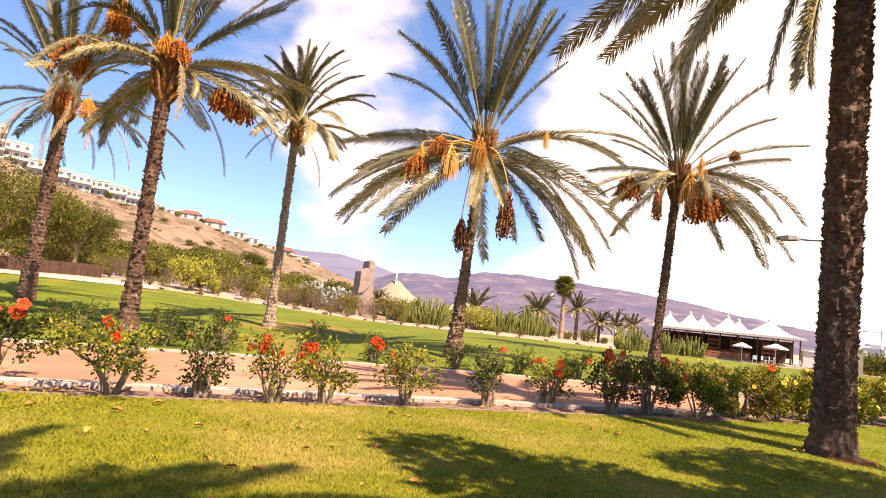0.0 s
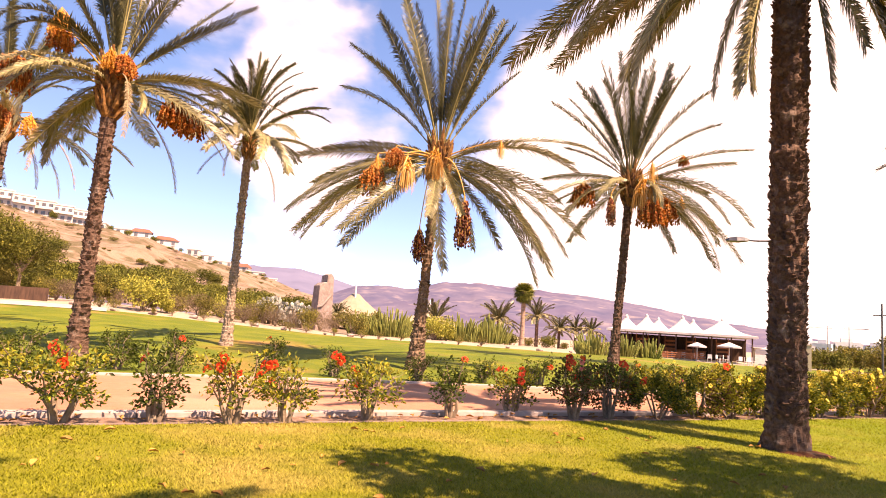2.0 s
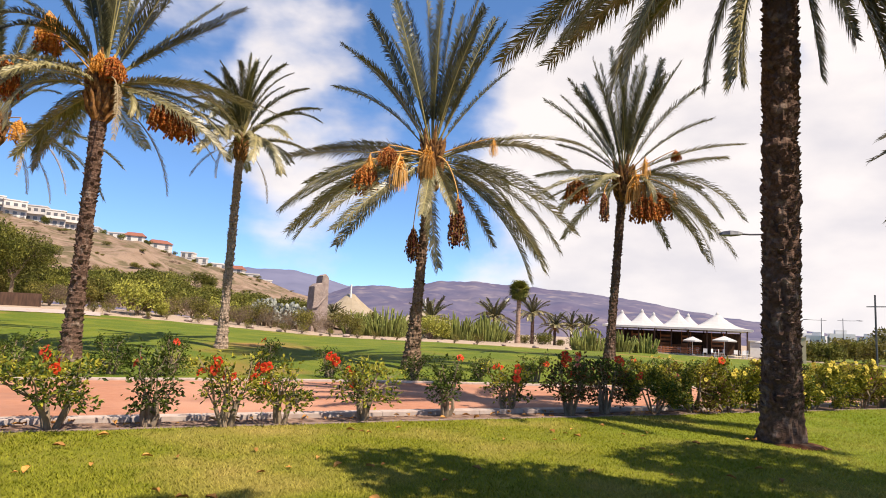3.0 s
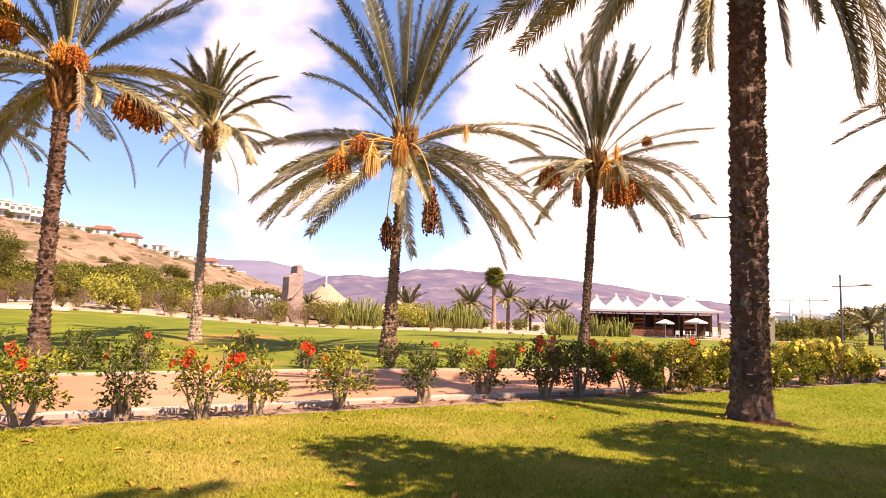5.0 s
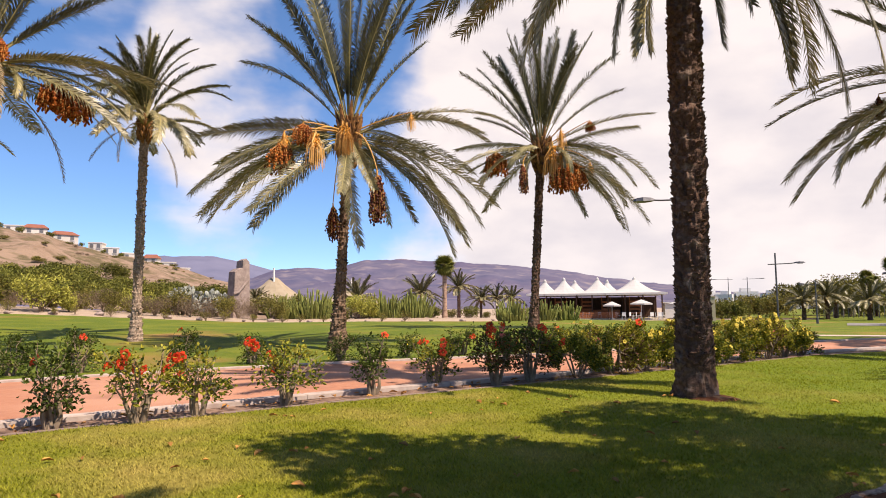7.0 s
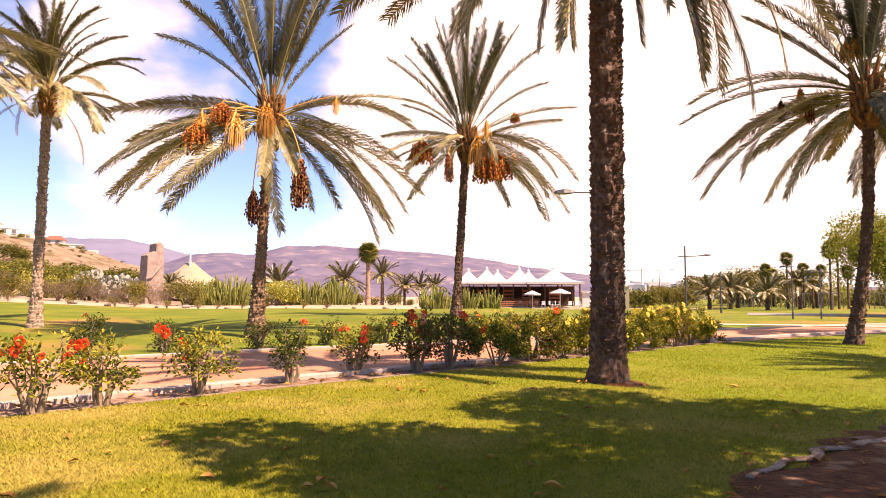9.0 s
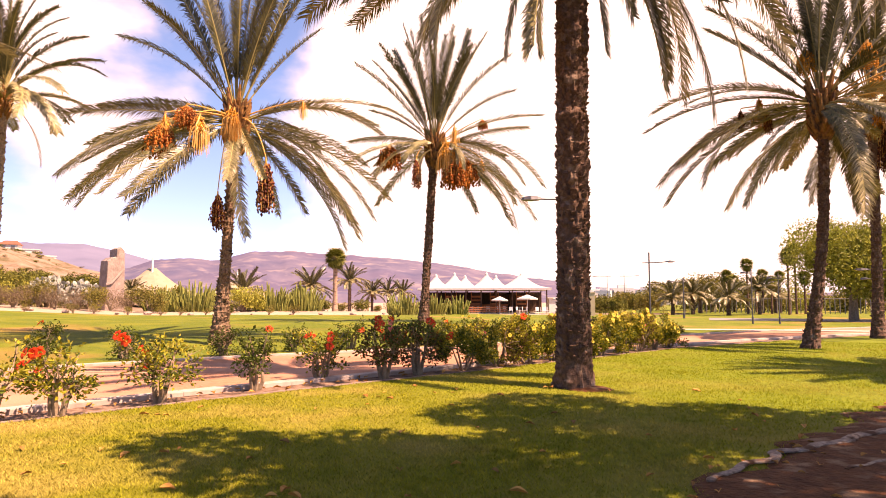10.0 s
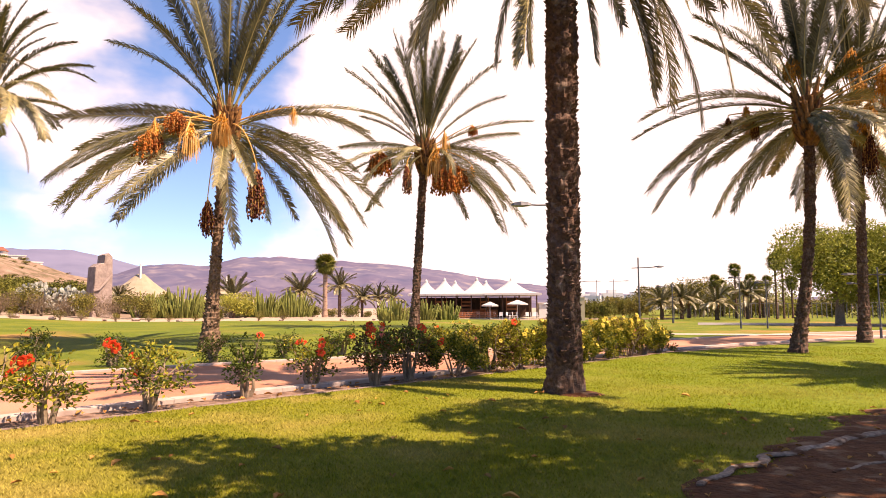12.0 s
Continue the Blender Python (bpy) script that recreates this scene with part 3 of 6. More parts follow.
def stub_mesh(seed, top, base_r, mid_r, foot, count, bow=(0, 0), lo=0.05, hi=0.97, size=0.09, mat=None):
    """Broken leaf bases that stand off the trunk like rough scales."""
    rnd = random.Random(seed)
    b = Build()
    for k in range(count):
        h = top[2] * rnd.uniform(lo, hi)
        t = h / top[2]
        a = (k * 2.399963) % math.tau
        r = mid_r + (base_r - mid_r) * math.exp(-h / foot)
        out = Vector((math.cos(a), math.sin(a), 0))
        side = Vector((-math.sin(a), math.cos(a), 0))
        at = Vector((top[0] * t + bow[0] * math.sin(math.pi * t), top[1] * t + bow[1] * math.sin(math.pi * t), h)) + out * (r - 0.03)
        w, d, up = size * rnd.uniform(0.5, 1.1), size * rnd.uniform(0.5, 1.2), size * rnd.uniform(0.3, 1.3)
        tip = at + out * d + Vector((0, 0, up)) + side * rnd.uniform(-0.03, 0.03)
        b.add([at - side * w, at + side * w, at + Vector((0, 0, -size * 0.7)), tip - side * w * 0.55, tip + side * w * 0.55, at + Vector((0, 0, size * 0.8))],
              [(2, 1, 4, 3), (0, 2, 3), (3, 4, 5), (1, 5, 4), (0, 3, 5), (0, 2, 1)])
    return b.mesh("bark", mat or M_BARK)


def palm(x, y, top, base_r, mid_r, seed, counts, size=1.0, foot=0.5, bunches=(), label="", stubs=160, bow=(0, 0), turn=0.0, detail=1.0, z=None, squash=1.0, scaly=0.9, rugged=1.1, stub_size=0.09, bark=None, ledge=(0.0, 0.0), fan=(), skirt=(), twins=2, group="date palms in the park"):
    """A date palm. counts: how many fronds of each common sort; fan, skirt: its own upright and arching fronds as (azimuth, pitch at the base, pitch at the tip, length)."""
    rnd = random.Random(seed)
    ob = thing("date_palm", x, y, z, 0, label or "date palm with feathery grey-green fronds", "palm tree", group)
    child("trunk", trunk_mesh(seed, top, base_r, mid_r, foot, 0.055 / detail, int(36 * detail ** 0.5), bow=bow, scaly=scaly, rugged=rugged, mat=bark, ledge=ledge), ob)
    if stubs:
        tagged(child("bark", stub_mesh(seed + 1, top, base_r, mid_r, foot, stubs, bow, size=stub_size, mat=bark), ob), kind="stuff")
    crown = Matrix.Translation(top)
    b = Build()
    for k in range(46):
        a, h = (k * 2.4) % math.tau, -0.9 + 1.25 * k / 46
        out = Vector((math.cos(a), math.sin(a), 0))
        r = mid_r * (1.25 + 0.35 * math.sin(math.pi * (h + 0.9) / 1.25))
        p = out * r * 0.7 + Vector((0, 0, h))
        b.tube([p, p + out * 0.16 + Vector((0, 0, 0.16)), p + out * 0.28 + Vector((0, 0, 0.34 + 0.1 * (k % 3)))], [0.11, 0.075, 0.03], 5)
    b.tube([(0, 0, -0.95), (0, 0, -0.3), (0, 0, 0.35)], [mid_r * 1.05, mid_r * 1.5, mid_r * 0.7], 10)
    child("crown_base", b.mesh("crown_base", M_BOOT), ob, crown @ pose(0, 0, 0, 0, 0, 0) @ Matrix.Diagonal((size * 1.0, size * 1.0, size * 1.15, 1)), "orange-brown fibrous leaf bases")
    start = rnd.uniform(0, 360)
    for sort, count in counts:
        for k in range(count):
            az = start + 360 * (k + rnd.uniform(-0.35, 0.35)) / max(count, 1)
            m = crown @ pose(0, 0, rnd.uniform(-0.25, 0.15) * size, 0, 0, az) @ pose(0, 0, 0, rnd.uniform(-25, 25), rnd.uniform(-7, 7), 0)
            sz = size * rnd.uniform(0.85, 1.12)
            child("dead_frond" if sort == "dead" else "frond", rnd.choice(FRONDS[sort]), ob, m @ Matrix.Diagonal((sz, sz, sz * squash, 1)))
        start += 137
    # every own frond has a slightly shorter neighbour close behind it
    for n, (az, p0, p1, length) in enumerate(fan + tuple((az + rnd.uniform(-28, 28), p0 + rnd.uniform(-5, 2), p1 + rnd.uniform(-6, 4), length * rnd.uniform(0.8, 0.95)) for az, p0, p1, length in fan[::2])):
        me = frond_mesh(seed * 100 + n, length, p0, p1, 1.4, 170, 0.60 * size / 1.1, sway=rnd.uniform(-9, 9), bare=0.22, vee=0.35)
        child("frond", me, ob, crown @ pose(0, 0, 0.05, 0, 0, az))
    for n, (az, p0, p1, length) in enumerate(skirt + tuple((az + rnd.uniform(8, 24) * rnd.choice((-1, 1)), p0 + rnd.uniform(-6, 6), p1 + rnd.uniform(-5, 5), length * rnd.uniform(0.8, 0.95)) for az, p0, p1, length in skirt[::twins] if p0 > -20 or twins == 1)):
        me = frond_mesh(seed * 100 + 50 + n, length, p0, p1, 1.0, 170, 0.60 * length / 5.6, (M_FROND_OLD_LIT, M_RIB), rnd.uniform(-9, 9), 0.15, rnd.uniform(0.1, 0.5))
        child("frond", me, ob, crown @ pose(0, 0, rnd.uniform(-0.25, 0.05), 0, 0, az) @ pose(0, 0, 0, rnd.uniform(-30, 30), 0, 0))
    for sort, dx, dy, dz, sz in bunches:
        dx, dy = dx * 1.15, dy * 1.5 - 0.15
        hang = child("fruit_head", BUNCH[sort], ob, crown @ pose(dx, dy, dz, 0, 0, rnd.uniform(0, 360)) @ Matrix.Scale(sz * size, 4), BUNCH_LABEL[sort])
        s = Build()
        bow_at, end = Vector((dx * 0.6, dy * 0.6, max(0.6 * dz, 0.0) + 0.15)), Vector((dx, dy, dz + 0.02))
        s.tube([bow_at * (2 * t * (1 - t)) + end * (t * t) for t in (q / 8 for q in range(9))], [0.034 - 0.002 * q for q in range(9)], 6)
        child("fruit_stalk", s.mesh("fruit_stalk", M_STRAND), ob, crown)
    return ob


FULL = (("up", 17), ("mid", 5), ("side", 16), ("droop", 15))
# the nearest palm, whose crown hangs over the view
palm(3.85, 11.15, (0.1, 0.0, 9.5), 0.385, 0.272, 3, (("up", 16), ("mid", 18)), 1.0, 0.55, twins=1,
     skirt=((148, 4, -37, 6.2), (170, 7, -63, 5.1), (171, -19, -81, 4.7), (126, -6, -45, 4.4), (149, -49, -84, 3.5), (171, -70, -85, 4.4), (352, -72, -85, 3.6), (337, -51, -85, 4.5), (4, -21, -84, 3.9), (338, -36, -84, 5.3), (332, -22, -84, 5.2), (342, -8, -76, 6.3), (353, -29, -84, 5.2), (132, 9, -30, 5.0),),
     bunches=(("ripe", 1.0, -0.4, -0.6, 0.9),), stubs=2600, detail=2.0, scaly=0.15, rugged=1.9, stub_size=0.066, ledge=(4.83, 0.07), label="tall date palm with a rough stubbly dark trunk")
palm(-4.45, 22.8, (0.36, 0.05, 7.75), 0.40, 0.15, 5, (("up", 5),), 1.14, 1.1,
     fan=((195, 60, 32, 5.4), (167, 51, 13, 5.3), (214, 81, 70, 5.8), (157, 87, 81, 6.5), (343, 90, 88, 6.4), (35, 86, 81, 6.4), (348, 79, 71, 6.2), (50, 81, 71, 6.2), (7, 69, 57, 5.8), (39, 57, 42, 5.4), (164, 76, 63, 6.0), (329, 75, 55, 5.6),),
     skirt=((197, 14, -16, 5.2), (356, 36, -43, 5.4), (17, 33, -12, 6.1), (201, 4, -53, 6.1), (182, 1, -44, 6.1), (205, -13, -61, 6.1), (176, -9, -56, 6.0), (231, -21, -57, 5.2), (154, 5, -28, 5.6), (248, -33, -57, 4.9), (247, -38, -68, 5.0), (244, -62, -84, 4.7), (272, -54, -53, 3.3), (278, -45, -45, 3.7), (359, -7, -63, 6.0), (359, -19, -70, 6.1), (10, -23, -72, 6.2), (17, -1, -49, 6.1), (62, 20, -20, 5.5), (33, -43, -80, 4.0), (56, -28, -48, 5.0), (37, 12, -25, 5.8), (34, -21, -58, 5.6), (16, -13, -61, 6.1),),
     bunches=(("ripe", 1.0, -0.5, -1.55, 1.1), ("red", -1.85, -0.7, -0.55, 1.0), ("straw", -0.75, -0.9, -0.25, 1.0), ("red", -1.15, -0.8, 0.05, 0.7), ("straw", 2.0, -0.2, 0.6, 0.5), ("straw", -0.05, -0.5, 0.2, 1.0), ("straw", 0.1, -0.6, 0.1, 0.9), ("straw", -1.75, -0.7, -0.2, 0.9), ("ripe", -0.4, -0.2, -2.6, 0.8)),
     stubs=420, detail=1.3, bark=M_BARK_LIT, label="date palm heavy with orange and dark date bunches")
palm(3.45, 32.3, (0.55, 0.0, 8.95), 0.32, 0.19, 7, (("up", 5),), 1.15, 0.8,
     fan=((189, 68, 47, 5.7), (168, 78, 72, 6.5), (209, 84, 79, 6.6), (19, 89, 87, 6.6), (328, 83, 74, 6.1), (37, 86, 75, 6.1), (351, 71, 57, 6.4), (337, 62, 27, 5.9), (312, 75, 42, 5.3), (5, 49, 18, 5.5), (155, 61, 45, 5.7), (186, 54, 29, 5.6), (132, 44, 18, 5.4), (223, 78, 52, 5.2),),
     skirt=((341, 31, -3, 5.7), (154, 22, -9, 4.9), (350, 22, -61, 6.3), (36, 29, -22, 5.5), (351, -17, -69, 6.8), (340, -12, -78, 6.3), (8, -26, -79, 5.9), (27, -49, -84, 4.0), (300, 18, -84, 3.0), (47, 0, -40, 5.4), (120, 18, -35, 5.2), (236, 24, -84, 3.0), (132, -23, -56, 4.6), (225, -10, -84, 2.8), (208, 8, -41, 5.1), (204, -4, -64, 4.8), (17, 7, -61, 5.8),),
     bunches=(("straw", 0.35, -0.7, 0.1, 1.5), ("red", 0.75, -0.7, -0.9, 1.3), ("red", 1.25, -0.5, -0.8, 1.3), ("straw", 0.8, -0.7, -0.2, 1.3), ("red", -2.0, -0.4, -0.2, 1.1), ("ripe", -0.9, -0.8, -0.9, 0.9), ("straw", 0.8, -0.4, 0.9, 0.8), ("straw", 2.0, -0.4, -0.8, 0.6), ("red", 2.1, -0.2, 1.35, 0.5)), label="date palm with bunches of reddish dates")
palm(-13.88, 17.7, (0.04, 0.05, 8.6), 0.37, 0.21, 9, (("up", 5), ("dead", 4)), 1.1, 0.9,
     fan=((24, 43, 34, 5.2), (56, 49, 49, 5.7), (24, 62, 62, 4.7), (59, 76, 76, 5.5), (7, 88, 87, 5.3), (198, 87, 76, 5.3), (244, 85, 60, 4.8), (191, 78, 54, 5.3), (213, 66, 46, 4.5), (187, 52, 22, 5.0), (263, 42, -51, 4.4), (137, 83, 66, 5.6),),
     skirt=((27, 35, -25, 4.8), (42, 25, -18, 5.9), (23, 3, -59, 4.7), (348, -1, -58, 4.9), (73, 22, -23, 5.3), (113, -7, -12, 5.0), (350, 12, -84, 2.4), (92, 8, -4, 5.1), (257, 20, -57, 4.7), (177, 27, -9, 5.1), (169, -1, -68, 4.7), (153, -3, -29, 4.9), (256, 15, -84, 5.1), (144, 6, -27, 5.1), (2, 22, -52, 5.1),),
     bunches=(("red", 1.56, 0.53, -0.25, 0.95), ("red", 1.9, 0.74, -0.45, 0.95), ("gold", -0.81, -0.89, 1.75, 0.85), ("red", -0.75, -0.85, 1.2, 0.7), ("red", -1.46, -1.29, 0.1, 1.1), ("red", 0.46, -0.13, 0.85, 0.8), ("gold", 0.18, -0.3, 0.9, 0.6)), stubs=320, detail=1.2, label="date palm with heavy orange date bunches")
palm(-12.85, 25.2, (0.08, 0.0, 8.6), 0.30, 0.16, 11, (("mid", 4), ("dead", 3)), 0.72, 0.7,
     fan=((359, 89, 87, 4.0), (89, 87, 68, 4.2), (39, 87, 63, 4.3), (354, 87, 26, 4.1), (45, 81, 32, 4.5), (12, 69, 7, 3.9), (36, 54, 6, 4.2), (347, 45, -34, 4.1), (287, 87, -1, 4.0), (189, 87, 50, 3.8), (238, 83, 15, 3.4), (174, 73, 11, 4.1), (244, 57, -36, 3.5), (166, 47, -16, 4.1), (271, 47, -58, 4.1),),
     skirt=((76, 40, -6, 3.9), (322, 40, -45, 4.1), (322, 25, -79, 3.9), (310, 22, -69, 4.2), (264, 36, -66, 3.8), (281, 24, -67, 4.1), (125, 21, -15, 4.1), (108, 16, -14, 4.1), (88, 33, -17, 4.2),),
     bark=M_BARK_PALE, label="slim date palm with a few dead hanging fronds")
palm(-22.4, 22.4, (0.15, 0.2, 8.6), 0.40, 0.27, 13, (("up", 14), ("mid", 14), ("side", 7), ("dead", 12)), 0.95, 0.8, bunches=(("red", 0.6, -0.6, 0.2, 1.2), ("gold", 1.4, -0.2, 0.0, 1.0)), label="date palm with dead fronds hanging below its crown")
palm(14.5, 19.2, (0.55, -0.35, 7.9), 0.31, 0.155, 15, (("up", 5),), 1.08, 0.8,
     fan=((125, 51, 34, 5.1), (156, 58, 32, 5.0), (102, 62, 41, 5.2), (162, 74, 69, 4.9), (123, 82, 79, 5.3), (162, 90, 88, 5.3), (348, 85, 73, 5.3), (321, 72, 64, 4.5), (286, 79, 61, 4.5), (354, 52, 28, 4.8), (279, 41, -32, 4.3), (87, 83, 74, 5.3),),
     skirt=((144, 37, -27, 5.6), (154, 22, -31, 5.7), (149, 4, -53, 5.8), (154, -2, -61, 5.9), (111, -14, -56, 4.8), (113, -40, -84, 4.0), (118, 20, -40, 5.4), (179, 7, -73, 5.5), (259, -24, -84, 5.2), (45, -36, -36, 4.7), (240, -10, -84, 2.3), (58, -34, -33, 3.3), (308, 0, -80, 4.7), (354, 19, -36, 5.1), (358, -6, -72, 5.0), (270, -2, -79, 4.9), (344, 33, -32, 4.7), (25, -40, -84, 3.8),),
     bunches=(("gold", -0.28, 0.26, 2.0, 0.8), ("gold", 0.94, -0.44, 1.9, 0.8), ("gold", 1.53, -0.78, 1.2, 0.85), ("straw", 1.7, -0.8, 1.0, 0.9), ("gold", 1.18, -0.58, 0.1, 0.85), ("ripe", -1.67, 1.06, 0.2, 0.5), ("ripe", -1.1, 0.74, 0.1, 0.55), ("straw", -1.3, 0.8, 0.5, 0.8), ("ripe", 1.1, -0.6, -0.9, 0.9)), bow=(0.16, -0.12), label="date palm with golden date bunches and a bent trunk")
palm(21.3, 24.1, (0.2, -0.1, 9.4), 0.33, 0.18, 17, FULL, 1.1, 0.8, bunches=(("gold", -0.6, -0.6, 1.4, 1.4), ("gold", 0.6, -0.6, 1.2, 1.4), ("red", 0.9, -0.3, -0.8, 1.2)), label="tall date palm with golden date bunches")
# their neighbours beside the camera, which throw shade on the grass
for n, (px, py, ph, size) in enumerate(((17.2, 9.3, 8.4, 0.85), (1.1, -1.4, 8.4, 0.75))):
    palm(px, py, (0.1, 0.1, ph), 0.42, 0.26, 30 + n, (("up", 20), ("mid", 30), ("side", 34), ("droop", 24)), size, 0.8, stubs=60, label="date palm standing beside the dirt track")
# ---------------------------------------------------------------- flowering bushes by the path


def petal_flower(mat, size):
    b = Build()
    for k in range(5):
        a = k * math.tau / 5
        way = Vector((math.cos(a), math.sin(a), 0.45)).normalized()
        side = Vector((-math.sin(a), math.cos(a), 0))
        base, mid, tip = way * 0.1 * size, way * 0.6 * size + Vector((0, 0, 0.03 * size)), way * size - Vector((0, 0, 0.22 * size))
        b.add([base, mid + side * 0.42 * size, mid - side * 0.42 * size, tip + side * 0.25 * size, tip - side * 0.25 * size], [(0, 1, 2), (1, 3, 4, 2)], 0)
    s = Build()
    s.tube([(0, 0, 0), (0, 0, 0.5 * size), (0.1 * size, 0, 0.9 * size)], [0.05 * size, 0.04 * size, 0.07 * size], 5)
    return b.mesh("flower", mat), s.mesh("stamen", M_YELLOW)


FLOWER = {"red": petal_flower(M_RED, 0.088), "pink": petal_flower(M_PINK, 0.08), "yellow": petal_flower(M_YELLOW, 0.055)}
FLOWER_LABEL = {"red": "open scarlet flower", "pink": "open coral flower", "yellow": "small yellow flower"}
LEAVES = {"green": M_LEAF, "sun": M_LEAF_YELLOW, "red": M_LEAF_RED}


def hibiscus(x, y, tall, wide, seed, leaves=700, tones=("green",), flowers=(("red", 3),), low=0.35, stems=5, label="", leaf_size=0.085, thick=1.0, group="flowering bushes along the path"):
    """A flowering bush: bare crooked stems that branch into clusters of small leaves."""
    rnd = random.Random(seed)
    ob = thing("hibiscus_bush", x, y, None, 0, label, "flowering bush", group)
    wood, ends = Build(), []
    for k in range(stems):
        a = (k + rnd.uniform(-0.3, 0.3)) * math.tau / stems
        reach = wide * 0.5 * rnd.uniform(0.35, 0.75)
        root = Vector((math.cos(a) * 0.05, math.sin(a) * 0.05, -0.06))
        fork = Vector((math.cos(a) * reach * 0.55, math.sin(a) * reach * 0.55, tall * rnd.uniform(0.28, 0.45)))
        knee = root.lerp(fork, 0.5) + rand_way(rnd) * 0.05
        thickness = 0.046 if leaves < 970 else 0.026
        wood.tube([root, knee, fork], [thickness, thickness * 0.8, thickness * 0.58], 6)
        for j in range(4):
            b = a + rnd.uniform(-1.0, 1.0)
            out = wide * 0.5 * rnd.uniform(0.35, 1.0)
            end = Vector((math.cos(b) * out, math.sin(b) * out, tall * rnd.uniform(low * 0.8 + 0.02, 0.95)))
            mid = fork.lerp(end, 0.5) + rand_way(rnd) * 0.07
            wood.tube([fork, mid, end], [0.016, 0.011, 0.006], 4)
            ends.append(end)
            for q in range(4):
                twig = mid.lerp(end, rnd.uniform(0.2, 0.9)) + rand_way(rnd, -0.3) * rnd.uniform(0.07, 0.17)
                wood.tube([mid.lerp(end, 0.5), twig], [0.006, 0.003], 3)
                ends.append(twig)
    child("branchwork", wood.mesh("branchwork", M_STEM), ob)
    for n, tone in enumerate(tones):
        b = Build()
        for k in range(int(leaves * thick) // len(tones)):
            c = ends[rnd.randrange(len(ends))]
            # the last tone gathers towards the top of the bush
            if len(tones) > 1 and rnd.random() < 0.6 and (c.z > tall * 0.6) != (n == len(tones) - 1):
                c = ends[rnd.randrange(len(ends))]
            p = c + Vector((rnd.gauss(0, 0.055), rnd.gauss(0, 0.055), rnd.gauss(0.0, 0.055)))
            if p.z < low * tall * 0.5:
                continue
            way = (rand_way(rnd, -0.5) + (p - Vector((0, 0, tall * 0.4))).normalized() * 0.7).normalized()
            b.leaf(p, way, rand_way(rnd, 0.0), leaf_size * rnd.uniform(0.6, 1.25), leaf_size * rnd.uniform(0.4, 0.65))
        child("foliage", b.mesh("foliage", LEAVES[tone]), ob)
    for sort, count in flowers:
        for k in range(count):
            if sort == "yellow" or k % 3 == 0:
                c = max(rnd.sample(ends, 3), key=lambda e: e.z) + Vector((0, 0, 0.03))
            else:
                c = c + rand_way(rnd) * 0.09
            push = Vector((c.x, c.y - 0.35 * wide, 0)).normalized()
            p = c + push * 0.10 + Vector((0, 0, rnd.uniform(0.0, 0.12)))
            face = (push + Vector((0, 0, 0.5)) + rand_way(rnd) * 0.5).to_track_quat("Z", "Y").to_matrix().to_4x4()
            petals, stamen = FLOWER[sort]
            bloom = child("flower", petals, ob, Matrix.Translation(p) @ face @ Matrix.Scale(rnd.uniform(0.8, 1.2), 4), FLOWER_LABEL[sort])
            if sort != "yellow":
                child("stamen", stamen, bloom)
    return ob


R = "leafy hibiscus bush with scarlet flowers"
T = "leggy hibiscus bush with bare stems and yellow-green leaves"
